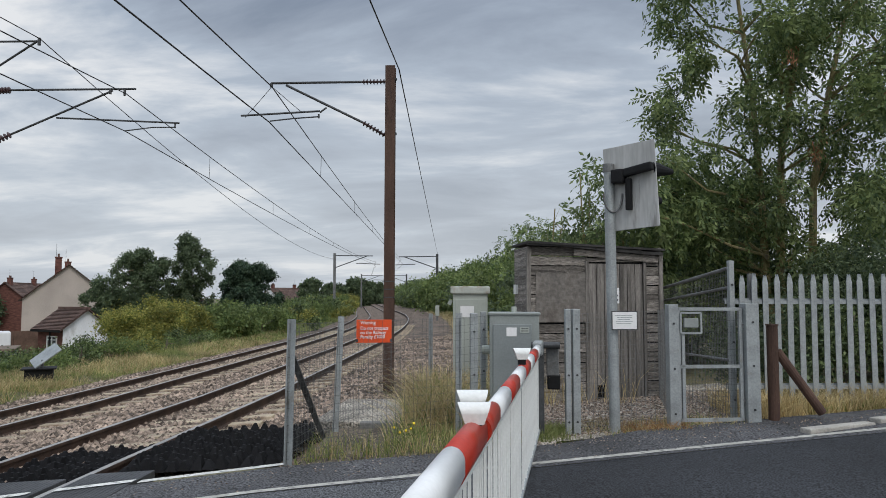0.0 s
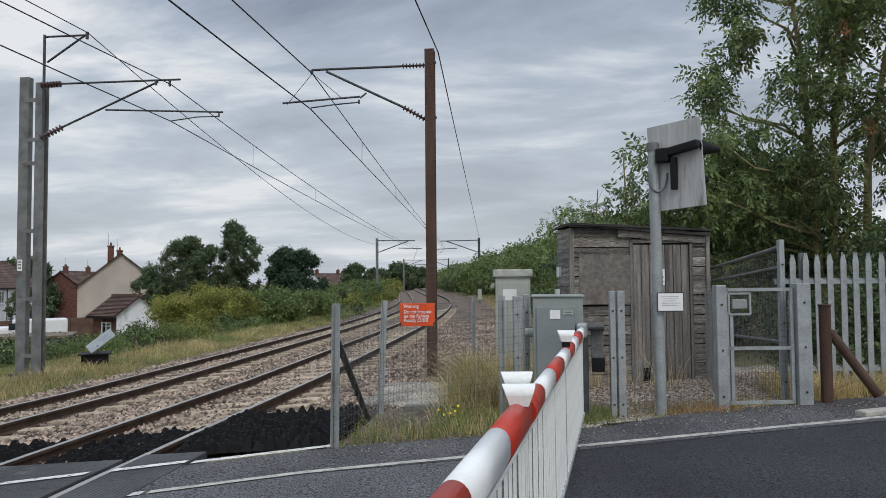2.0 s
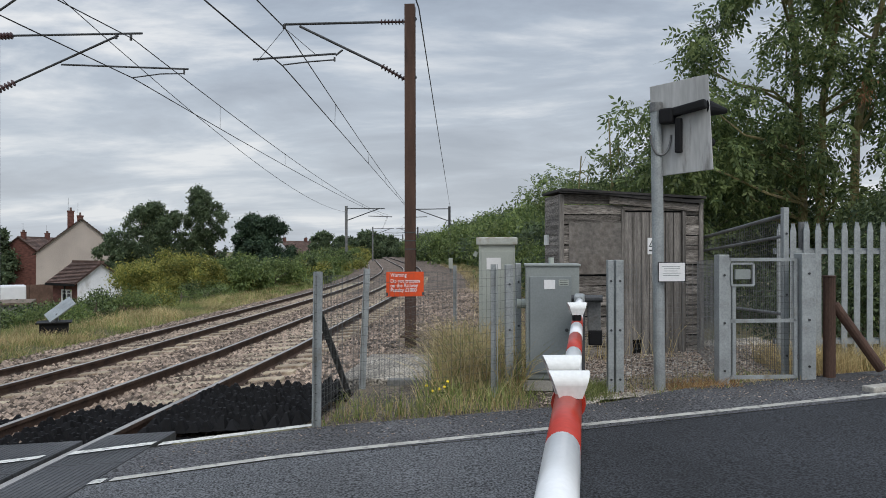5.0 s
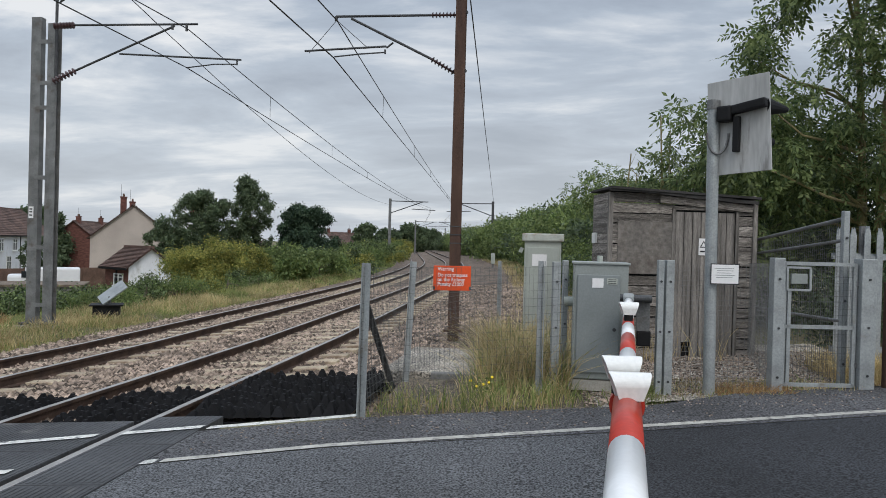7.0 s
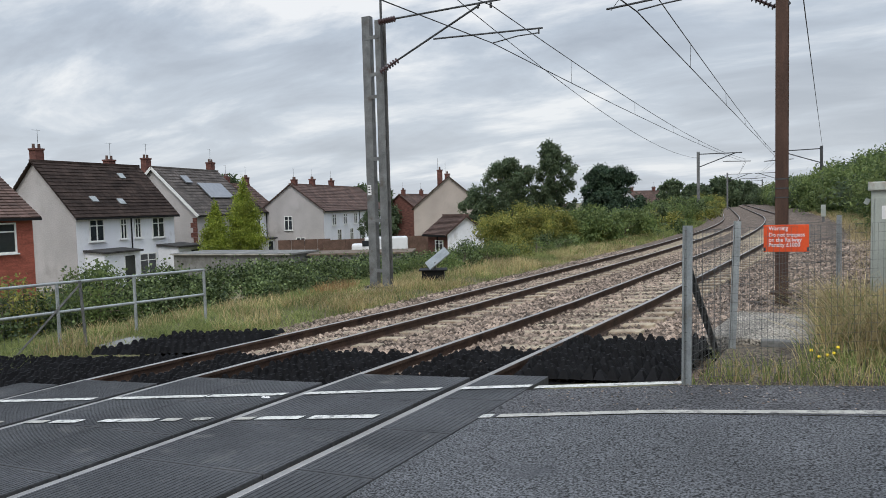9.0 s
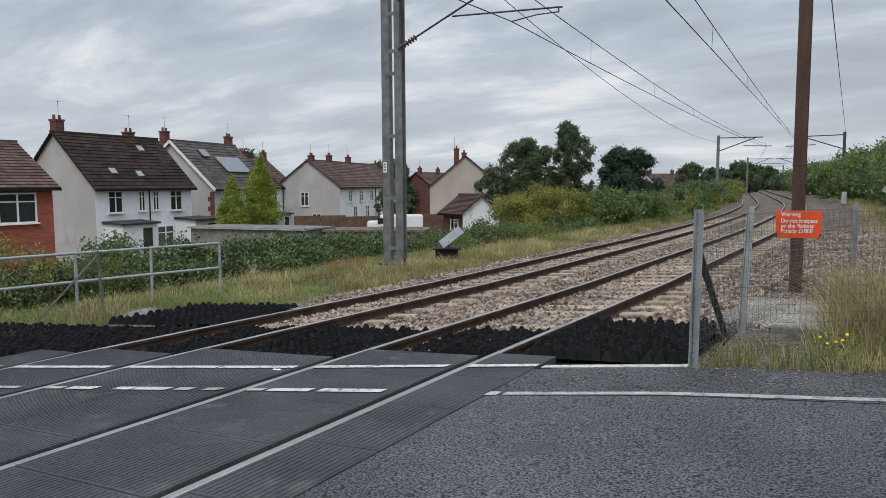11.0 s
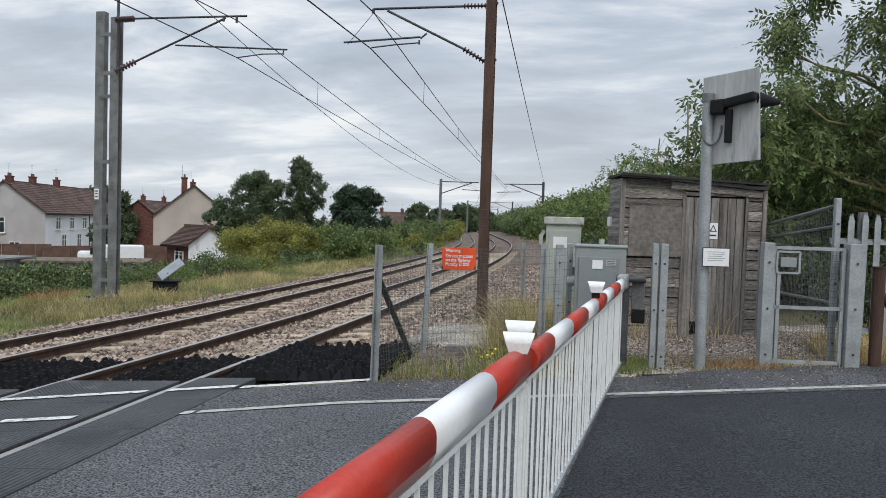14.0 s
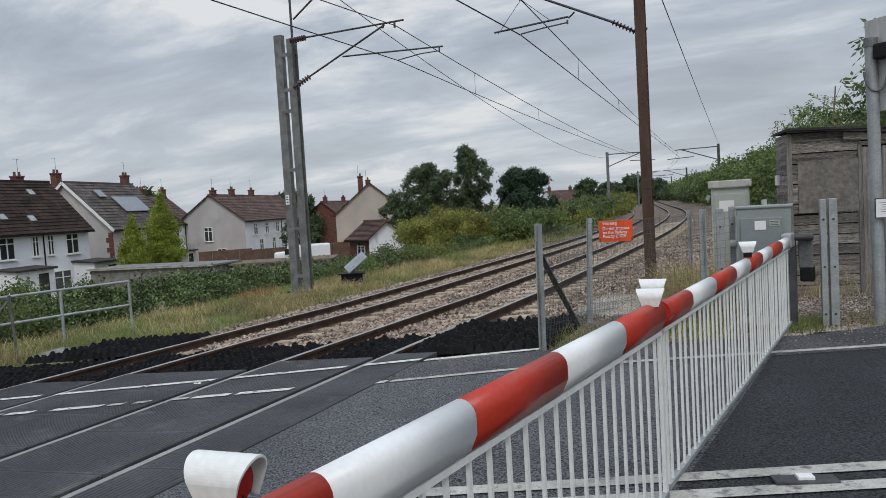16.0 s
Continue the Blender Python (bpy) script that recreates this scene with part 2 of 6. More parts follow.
M["wood"] = mat("weathered_grey_boards", (0.275, 0.25, 0.225), 0.9, var=0.5, scale=2.5, fine=26, fvar=0.55, bump=0.9, dirt=(0.085, 0.07, 0.06), dirt_at=0.55, dirt_scale=3, rand=0.36, stretch=(0.5, 0.5, 8))
M["wood_door"] = mat("weathered_upright_boards", (0.222, 0.205, 0.187), 0.9, var=0.5, scale=2.5, fine=26, bump=0.6, dirt=(0.07, 0.058, 0.05), dirt_at=0.57, dirt_scale=3, rand=0.25, stretch=(8, 8, 0.5))
M["ply"] = mat("weathered_plywood", (0.180, 0.165, 0.150), 0.9, var=0.4, scale=2, fine=20, bump=0.3, dirt=(0.10, 0.085, 0.072), dirt_at=0.52, dirt_scale=2)
M["felt"] = mat("roofing_felt", (0.045, 0.043, 0.042), 0.95, var=0.4, scale=3, fine=40, bump=0.4)
M["old_timber"] = mat("old_timber", (0.16, 0.125, 0.095), 0.9, var=0.4, scale=3, fine=30, bump=0.4)
M["ground"] = mat("rough_grass_ground", (0.15, 0.14, 0.072), 0.95, var=0.45, scale=0.5, fine=9, bump=0.6, dirt=(0.13, 0.10, 0.062), dirt_at=0.53, dirt_scale=0.8)
M["soil"] = mat("stony_soil", (0.125, 0.102, 0.075), 0.95, var=0.45, scale=2.2, fine=34, fvar=0.7, bump=1.0, dirt=(0.20, 0.175, 0.14), dirt_at=0.56, dirt_scale=4)
M["slab"] = mat("old_grey_concrete", (0.21, 0.21, 0.20), 0.9, var=0.3, scale=2, fine=40, bump=0.3, dirt=(0.13, 0.125, 0.11), dirt_at=0.52)
M["gravel"] = mat("pale_gravel", (0.33, 0.30, 0.255), 0.95, var=0.4, scale=2, fine=38, fvar=0.75, bump=1.0, dirt=(0.2, 0.17, 0.12), dirt_at=0.56, dirt_scale=3)
M["render_white"] = mat("white_painted_render", (0.76, 0.775, 0.81), 0.85, var=0.08, scale=0.6, fine=18, bump=0.1, dirt=(0.50, 0.50, 0.50), dirt_at=0.58, dirt_scale=0.8, stretch=(1, 1, 0.5))
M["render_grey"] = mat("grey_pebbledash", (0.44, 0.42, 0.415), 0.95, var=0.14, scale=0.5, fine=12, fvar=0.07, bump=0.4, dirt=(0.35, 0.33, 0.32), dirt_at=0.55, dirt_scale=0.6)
M["render_beige"] = mat("beige_render", (0.45, 0.395, 0.355), 0.95, var=0.12, scale=0.5, fine=12, fvar=0.05, bump=0.3, dirt=(0.36, 0.32, 0.29), dirt_at=0.6, dirt_scale=0.6)
M["brick"] = mat("red_brick", (0.30, 0.088, 0.06), 0.9, var=0.3, scale=2, fine=14, fvar=0.3, bump=0.3, stretch=(1, 1, 3))
M["stack_brick"] = mat("sooty_chimney_brick", (0.135, 0.058, 0.046), 0.9, var=0.4, scale=2, fine=14, bump=0.3, stretch=(1, 1, 3))
M["tile"] = mat("brown_roof_tiles", (0.045, 0.032, 0.027), 0.92, var=0.4, scale=0.8, fine=7, bump=0.6, dirt=(0.17, 0.155, 0.14), dirt_at=0.67, dirt_scale=3.2, island=0.3, spec=0.2)
M["tile_grey"] = mat("grey_brown_roof_tiles", (0.10, 0.086, 0.078), 0.9, var=0.35, scale=0.8, fine=7, bump=0.6, dirt=(0.17, 0.155, 0.14), dirt_at=0.64, dirt_scale=3, island=0.25)
M["tile_red"] = mat("red_brown_roof_tiles", (0.115, 0.073, 0.06), 0.9, var=0.35, scale=0.8, fine=7, bump=0.6, island=0.28)
M["pane"] = mat("dark_window_glass", (0.03, 0.035, 0.04), 0.08, var=0.3, scale=1, bump=0, spec=0.8)
# base colour lightened to carry the sky's reflection in the glass
M["solar"] = mat("solar_panel", (0.22, 0.235, 0.26), 0.2, 0.2, var=0.1, bump=0, spec=0.9)
M["bark"] = mat("bark", (0.17, 0.145, 0.105), 0.95, var=0.4, scale=3, fine=25, bump=0.6, stretch=(3, 3, 0.7))
M["bark_ash"] = mat("lichened_ash_bark", (0.30, 0.255, 0.12), 0.95, var=0.4, scale=3, fine=25, bump=0.5, dirt=(0.16, 0.135, 0.10), dirt_at=0.5, dirt_scale=3, stretch=(2, 2, 0.6))
M["leaf_ash"] = leaf_mat("ash_leaves", (0.075, 0.12, 0.055), (0.27, 0.33, 0.13), 0.5)
M["leaf_dark"] = leaf_mat("dark_leaves", (0.055, 0.085, 0.05), (0.16, 0.205, 0.105))
M["leaf_conifer"] = leaf_mat("conifer_sprays", (0.018, 0.042, 0.026), (0.06, 0.095, 0.05), 0.1)
M["leaf_bank"] = leaf_mat("bank_leaves", (0.075, 0.12, 0.04), (0.23, 0.285, 0.10))
M["leaf_yellow"] = leaf_mat("yellowing_leaves", (0.08, 0.125, 0.035), (0.42, 0.38, 0.10))
M["leaf_thuja"] = leaf_mat("golden_thuja_sprays", (0.12, 0.18, 0.03), (0.34, 0.38, 0.055), 0.25)
M["leaf_ivy"] = leaf_mat("bramble_leaves", (0.018, 0.038, 0.014), (0.17, 0.225, 0.085), 0.12)
M["grass"] = leaf_mat("green_grass_blades", (0.11, 0.16, 0.042), (0.36, 0.38, 0.15))
M["dry_grass"] = leaf_mat("dry_grass_blades", (0.30, 0.22, 0.095), (0.66, 0.55, 0.31))
M["dock"] = leaf_mat("dead_dock_stems", (0.22, 0.115, 0.05), (0.48, 0.31, 0.15))
M["ash_key"] = leaf_mat("brown_ash_keys", (0.20, 0.09, 0.045), (0.40, 0.20, 0.10))
M["flower"] = mat("yellow_petals", (0.75, 0.55, 0.02), 0.6, var=0.1, bump=0)
M["white_van"] = mat("white_vehicle_paint", (0.72, 0.73, 0.75), 0.25, var=0.04, bump=0)
M["timber_fence"] = mat("brown_fence_boards", (0.13, 0.08, 0.06), 0.9, var=0.3, scale=2, fine=20, bump=0.3)


# ---- builders ----
def as_mesh(name, bm, material):
    me = bpy.data.meshes.new(name)
    bmesh.ops.recalc_face_normals(bm, faces=bm.faces)
    bm.to_mesh(me)
    bm.free()
    if material is not None:
        me.materials.append(material)
    return me


def part(name, bm, material, parent, label=""):
    ob = new(name, as_mesh(name, bm, material))
    ob.parent = parent
    if label:
        tagged(ob, label)
    return ob


def thing(name, loc, label, category, group="", rz=0.0, kind=""):
    ob = new(name)
    ob.empty_display_size = 0.1
    ob.matrix_world = pose(*loc, 0, 0, rz)
    return tagged(ob, label, category, group, kind)


def solo(name, bm, material, label, category, group="", kind=""):
    return tagged(new(name, as_mesh(name, bm, material)), label, category, group, kind)


def box(bm, c, s, rz=0.0, rx=0.0, ry=0.0, bevel=0.0):
    m = pose(*c, rx, ry, rz) @ Matrix.Diagonal((*s, 1))
    r = bmesh.ops.create_cube(bm, size=1, matrix=m)
    if bevel:
        vs = r["verts"]
        es = list({e for v in vs for e in v.link_edges})
        bmesh.ops.bevel(bm, geom=es, offset=bevel, segments=2, affect='EDGES', profile=0.6)
    return bm


def tube(bm, a, b, r0, r1=None, n=10, cap=True):
    a, b = Vector(a), Vector(b)
    d = b - a
    m = Matrix.Translation((a + b) / 2) @ d.to_track_quat("Z", "Y").to_matrix().to_4x4()
    bmesh.ops.create_cone(bm, cap_ends=cap, segments=n, radius1=r0, radius2=r0 if r1 is None else r1, depth=d.length, matrix=m)
    return bm


def bar(bm, a, b, w, h):
    """A square bar from a to b."""
    a, b = Vector(a), Vector(b)
    d = b - a
    m = Matrix.Translation((a + b) / 2) @ d.to_track_quat("Z", "Y").to_matrix().to_4x4() @ Matrix.Diagonal((w, h, d.length, 1))
    bmesh.ops.create_cube(bm, size=1, matrix=m)
    return bm


def B():
    return bmesh.new()


def raw(name, verts, faces, material):
    me = bpy.data.meshes.new(name)
    used = sorted({i for f in faces for i in f}) if len(verts) < 20 else range(len(verts))
    where = {i: k for k, i in enumerate(used)}
    me.from_pydata([tuple(verts[i]) for i in used], [], [tuple(where[i] for i in f) for f in faces] if len(verts) < 20 else faces)
    me.materials.append(material)
    me.update()
    return me


def quads(name, v, material):
    """A mesh of loose quads from an (n, 4, 3) array."""
    n = len(v)
    me = bpy.data.meshes.new(name)
    me.vertices.add(n * 4)
    me.vertices.foreach_set("co", np.ascontiguousarray(v, dtype=np.float32).ravel())
    me.loops.add(n * 4)
    me.loops.foreach_set("vertex_index", np.arange(n * 4, dtype=np.int32))
    me.polygons.add(n)
    me.polygons.foreach_set("loop_start", np.arange(0, n * 4, 4, dtype=np.int32))
    me.polygons.foreach_set("loop_total", np.full(n, 4, dtype=np.int32))
    me.materials.append(material)
    me.update(calc_edges=True)
    return me


RNG = np.random.default_rng(7)


def leaf_quads(clumps, per, size, aspect=0.5, droop=0.3, shell=0.55):
    """Loose leaves round clumps (x, y, z, rx, ry, rz): per of them for each unit of clump."""
    out = []
    for cx, cy, cz, rx, ry, rz in clumps:
        n = max(8, int(per * (rx * ry * rz) ** (2 / 3)))
        d = RNG.normal(size=(n, 3))
        d /= np.linalg.norm(d, axis=1)[:, None]
        r = shell + (1 - shell) * RNG.random(n) ** 0.7
        r *= 1 + 0.26 * RNG.normal(size=n)
        p = np.array([cx, cy, cz]) + d * r[:, None] * np.array([rx, ry, rz])
        a = RNG.normal(size=(n, 3)); a[:, 2] -= droop * 2
        a /= np.linalg.norm(a, axis=1)[:, None]
        b = np.cross(a, RNG.normal(size=(n, 3)))
        b /= np.linalg.norm(b, axis=1)[:, None] + 1e-6
        s = size * (0.6 + 0.8 * RNG.random(n))[:, None]
        out.append(np.stack([p, p + a * s * 0.5 + b * s * aspect * 0.5, p + a * s, p + a * s * 0.5 - b * s * aspect * 0.5], axis=1))
    return np.concatenate(out)


def scatter_clumps(n, lo, hi, r, flat=0.8):
    """n clumps in an ellipsoid between the corners lo and hi."""
    lo, hi = np.array(lo, float), np.array(hi, float)
    out = []
    while len(out) < n:
        q = RNG.uniform(-1, 1, 3)
        if np.dot(q, q) > 1:
            continue
        c = (lo + hi) / 2 + q * (hi - lo) / 2
        k = r * RNG.uniform(0.65, 1.3)
        out.append((*c, k, k, k * flat))
    return out


def blades(points, height, width, lean=0.5):
    """Arching grass blades, each of two tapering quads."""
    p = np.array(points, float)
    n = len(p)
    ang = RNG.uniform(0, 2 * np.pi, n)
    side = np.stack([np.cos(ang), np.sin(ang), np.zeros(n)], 1) * width
    h = height * RNG.uniform(0.4, 1.2, n)
    tip = np.stack([RNG.normal(size=n) * lean * h, RNG.normal(size=n) * lean * h, h * RNG.uniform(0.75, 1.0, n)], 1)
    mid = p + tip * (0.36, 0.36, 0.62)
    low = np.stack([p - side, p + side, mid + side * 0.8, mid - side * 0.8], 1)
    top = np.stack([mid - side * 0.8, mid + side * 0.8, p + tip + side * 0.15, p + tip - side * 0.15], 1)
    return np.concatenate([low, top])


def spray_quads(clumps, per, size, shell=0.2, pairs=3):
    """Pinnate leaves: drooping stalks with paired leaflets, per leaflets for each unit of clump."""
    out = []
    for cx, cy, cz, rx, ry, rz in clumps:
        n = max(4, int(per * (rx * ry * rz) ** (2 / 3) / (2 * pairs + 1)))
        d = RNG.normal(size=(n, 3))
        d /= np.linalg.norm(d, axis=1)[:, None]
        r = (shell + (1 - shell) * RNG.random(n) ** 0.6) * (1 + 0.2 * RNG.normal(size=n))
        p = np.array([cx, cy, cz]) + d * r[:, None] * np.array([rx, ry, rz])
        a = RNG.normal(size=(n, 3)) * 0.7 + d * 0.6
        a[:, 2] -= 0.75
        a /= np.linalg.norm(a, axis=1)[:, None]
        w = np.cross(a, RNG.normal(size=(n, 3)) * 0.5 + (0, 0, 1))
        w /= np.linalg.norm(w, axis=1)[:, None] + 1e-6
        s = size * RNG.uniform(0.7, 1.3, n)[:, None]
        for k in range(pairs + 1):
            base = p + a * s * 0.62 * k
            for sg in ((-1, 1) if k < pairs else (0,)):
                o = a * 0.75 + w * sg * 0.85 + RNG.normal(size=(n, 3)) * 0.16
                o[:, 2] -= 0.25
                o /= np.linalg.norm(o, axis=1)[:, None]
                q = np.cross(o, np.cross(a, w) + RNG.normal(size=(n, 3)) * 0.35)
                q /= np.linalg.norm(q, axis=1)[:, None] + 1e-6
                out.append(np.stack([base, base + o * s * 0.45 + q * s * 0.20, base + o * s, base + o * s * 0.45 - q * s * 0.20], 1))
    return np.concatenate(out)


# ---- shape of the land ----
def shift(y):
    """How far the railway has bent aside at y."""
    if y < 25:
        return 0.0
    if y < 83:
        return -0.00138 * (y - 25) ** 2
    return -0.00138 * 58 ** 2 - 0.16 * (y - 83)


def road_z(x):
    if x < -9.5:
        return 0.07 * (-9.5 + 1.36) + 0.03 * (x + 9.5)
    return 0.07 * (x + 1.36) if x < -1.36 else 0.035 * (x + 1.36)


def centre_y(x):
    return 2.9 + 0.297 * x


PX = [-400, -60, -40, -26, -19, -15, -12.5, -11, -9.6, -8.9, -2.3, -1.3, 0, 1.4, 3, 8, 30, 400]
PZ = [-5, -3.6, -3.2, -2.6, -1.7, -1.15, -0.84, -0.82, -0.98, -0.98, -0.75, -0.62, -0.48, -0.30, -0.08, 0.16, 0.5, 1.5]


def land_z(x, y):
    z = float(np.interp(x - shift(y), PX, PZ))
    c = centre_y(x)
    near = road_z(max(-40, min(40, x))) - 0.06
    d = abs(y - c) - 4.3
    k = 0.0 if d > 1.6 else (1.0 if d < 0 else 1 - d / 1.6)
    if x < -26:
        k = 0
    return z * (1 - k) + near * k


def surf_z(x, y):
    z = land_z(x, y)
    return max(z, 0.035 * (x + 1.36) - 0.045) if -0.6 < x < 4.3 and y < 10.6 else z


def rail_z(i, y):
    top = (-0.13, -0.235, -0.38, -0.482)[i]
    return top - 0.09 * min(1, max(0, (y - 6) / 7))


RAILX = (-3.24, -4.70, -6.78, -8.24)

# ---- ground, road, railway ----
gx = sorted(set([-900, -400, -250, -150, -100, -70, -50] + list(np.arange(-40, -13, 1.5)) + list(np.arange(-13, 9, 0.4)) + [10, 12, 15, 20, 30, 50, 100, 250, 900]))
gy = sorted(set([-900, -300, -100, -50, -25, -15] + list(np.arange(-10, 30, 0.5)) + list(np.arange(30, 90, 3)) + list(np.arange(90, 400, 15)) + [450, 600, 900, 1500, 2500]))
gv = [(x, y, land_z(x, y) + 0.03 * noise.noise((x * 1.3, y * 1.3, 0))) for y in gy for x in gx]
gf = [(j * len(gx) + i, j * len(gx) + i + 1, (j + 1) * len(gx) + i + 1, (j + 1) * len(gx) + i) for j in range(len(gy) - 1) for i in range(len(gx) - 1)]
ground = tagged(new("ground", raw("ground", gv, gf, M["ground"])), "rough grassy and earthy ground sloping to gardens", "ground", kind="structure")
for poly in ground.data.polygons:
    poly.use_smooth = True


def strip(name, xs, lo, hi, material, label, category, dz=0.0, n=6, zf=road_z, kind="structure"):
    """A sheet between two lines y = lo(x) and y = hi(x)."""
    v = []
    for x in xs:
        for k in range(n + 1):
            y = lo(x) + (hi(x) - lo(x)) * k / n
            w = max(0.0, 1 - abs(x - 0.66) / 1.6) if zf is road_z else 0.0
            xx = x + w * 0.144 * (y - 5.0)
            v.append((xx, y, zf(xx) + dz))
    f = [(i * (n + 1) + k, (i + 1) * (n + 1) + k, (i + 1) * (n + 1) + k + 1, i * (n + 1) + k + 1) for i in range(len(xs) - 1) for k in range(n)]
    return tagged(new(name, raw(name, v, f, material)), label, category, kind=kind)


right_x = [-2.58, -2.2, -1.8, -1.36, -1.0, -0.4, 0.2, 0.66]
# darker sheet, its left edge slanted along the barrier
dark_x = [0.66] + list(np.arange(1, 40, 1.0))
left_x = list(np.arange(-26, -9.2, 1.0)) + [-9.05]
for xs in (right_x, left_x, dark_x):
    past_boom = xs is dark_x
    strip("road", xs, lambda x: centre_y(x) - 3.3, lambda x: centre_y(x) + 2.9, M["dark_asphalt" if past_boom else "asphalt"], "darker asphalt road beyond the barrier" if past_boom else "dark grey worn asphalt road over the crossing", "road")
    strip("pavement", xs, lambda x: centre_y(x) + 2.9, lambda x: centre_y(x) + 3.78 + (0.25 if x > 1 else 0), M["footway"], "dark asphalt footway beside the road", "pavement", dz=0.004)
    strip("pavement", xs, lambda x: centre_y(x) - 4.6, lambda x: centre_y(x) - 3.3, M["footway"], "dark asphalt footway beside the road", "pavement", dz=0.004)


def painted(pts, w, material, label, dz=0.006):
    v, f = [], []
    for i, (x, y) in enumerate(pts):
        v += [(x, y - w / 2, road_z(x) + dz), (x, y + w / 2, road_z(x) + dz)]
        if i:
            f.append((2 * i - 2, 2 * i, 2 * i + 1, 2 * i - 1))
    return tagged(new("road_marking", raw("road_marking", v, f, material)), label, "road marking", kind="structure")


def edge_a(x):
    return 6.36 + 0.30 * (x + 1.38) if x > -4.7 else 5.36 + 0.265 * (x + 4.7)


def edge_b(x):
    return 5.09 + 0.315 * (x + 2.48) if x > -2.48 else 5.09 + 0.27 * (x + 2.48)


def dash(fn, x0, x1, w, material, label):
    k = max(2, int((x1 - x0) / 0.35))
    painted([(x0 + (x1 - x0) * i / k, fn(x0 + (x1 - x0) * i / k)) for i in range(k + 1)], w, material, label, 0.020 if x1 < -2.5 else 0.008)


for x0, x1 in ((-1.38, -2.54), (-2.58, -3.17), (-3.36, -4.62), (-4.80, -5.6), (-5.63, -6.70), (-6.9, -8.16), (-8.34, -9.0)):
    dash(edge_a, x1, x0, 0.10, M["line"], "white painted edge line across the footway")
for x0, x1 in ((-2.50, -3.14), (-3.40, -3.95), (-4.02, -4.4), (-5.35, -5.9), (-6.1, -6.4)):
    dash(edge_b, x1, x0, 0.10, M["line"], "patchy white line on the crossing panels")
for x0, x1 in ((-4.44, -4.6), (-4.84, -5.0), (-5.12, -5.28), (-6.46, -6.68), (-6.95, -7.4), (-7.6, -8.1)):
    dash(edge_b, x1, x0, 0.085, M["old_line"], "flaking remains of a white line on the panels")
dash(edge_b, -2.46, 12.0, 0.085, M["old_line"], "thin worn white line along the carriageway edge")
for off in (0.0, -0.24):
    dash(lambda x, o=off: centre_y(x) + o + 0.02 + 0.06 * x, -2.5, 12.0, 0.12, M["old_line"], "worn white double centre line")

# reflecting stud between the centre lines
stud = thing("road_stud", (0.93, 3.10, road_z(0.93) + 0.005), "metal road stud with white reflector set in asphalt", "road stud", rz=17)
part("casting", box(B(), (0, 0, 0.008), (0.30, 0.10, 0.018), bevel=0.006), M["dark_steel"], stud)
part("reflector", box(B(), (0, 0, 0.022), (0.08, 0.06, 0.022), bevel=0.006), M["white"], stud, "white reflector insert")

# kerb
kerb = thing("kerb", (0, 0, 0), "pale concrete kerb beside the footway", "kerb", kind="structure")
for i in range(7):
    x = 3.55 + i * 0.92
    y = 7.13 + 0.50 * (x - 3.55) if x < 5 else 7.86 + 0.31 * (x - 5)
    part("kerb_stone", box(B(), (x + 0.45, y + 0.2, road_z(x + 0.45) - 0.06), (0.94, 0.13, 0.20), rz=26 if x < 5 else 17, bevel=0.015), M["concrete"], kerb)

# ballast bed
by = list(np.arange(5.0, 30, 0.6)) + list(np.arange(30, 100, 3)) + list(np.arange(100, 400, 12)) + [500, 800]
bs = list(np.arange(-9.9, 2.1, 0.25))


def ballast_z(s, y):
    pts_x = (-10.2, -9.3, -8.5, -6.5, -4.9, -3.0, -2.4, -1.5, 0.0, 1.6, 2.2)
    base = (-0.80, -0.70, -0.655, -0.545, -0.40, -0.30, -0.31, -0.24, -0.12, -0.06, -0.20)
    return float(np.interp(s, pts_x, base)) - 0.09 * min(1, max(0, (y - 6) / 7))


bv, bf = [], []
for y in by:
    for s in bs:
        bv.append((s + shift(y), y, ballast_z(s, y) + 0.02 * noise.noise((s * 4, y * 4, 3))))
nb = len(bs)
for j in range(len(by) - 1):
    for i in range(nb - 1):
        bf.append((j * nb + i, j * nb + i + 1, (j + 1) * nb + i + 1, (j + 1) * nb + i))
bed = tagged(new("ballast_bed", raw("ballast_bed", bv, bf, M["ballast"])), "brown and grey railway ballast bed", "ballast", kind="structure")

# loose stones on the ballast
n_st = 44000
sy = 6.8 + 26 * RNG.random(n_st) ** 1.6
ss = RNG.uniform(-10.1, 0.2, n_st)
sy = np.where(ss > -1.5, np.maximum(sy, 9.2 + 4 * RNG.random(n_st)), sy)
oct_v = np.array([(1, 0, 0), (-1, 0, 0), (0, 1, 0), (0, -1, 0), (0, 0, 1), (0, 0, -1)], float)
oct_f = np.array([(0, 2, 4), (2, 1, 4), (1, 3, 4), (3, 0, 4), (2, 0, 5), (1, 2, 5), (3, 1, 5), (0, 3, 5)])
size = RNG.uniform(0.022, 0.055, n_st)
sv = np.empty((n_st, 6, 3))
for i in range(n_st):
    ang = RNG.uniform(0, 6.28)
    jig = oct_v * RNG.uniform(0.6, 1.25, (6, 3)) * size[i] * (1, 1, 0.75)
    c, s_ = math.cos(ang), math.sin(ang)
    sv[i, :, 0] = jig[:, 0] * c - jig[:, 1] * s_ + ss[i]
    sv[i, :, 1] = jig[:, 0] * s_ + jig[:, 1] * c + sy[i]
    sv[i, :, 2] = jig[:, 2] + ballast_z(ss[i], sy[i]) + size[i] * 0.25
sf = (oct_f[None] + (np.arange(n_st) * 6)[:, None, None]).reshape(-1, 3)
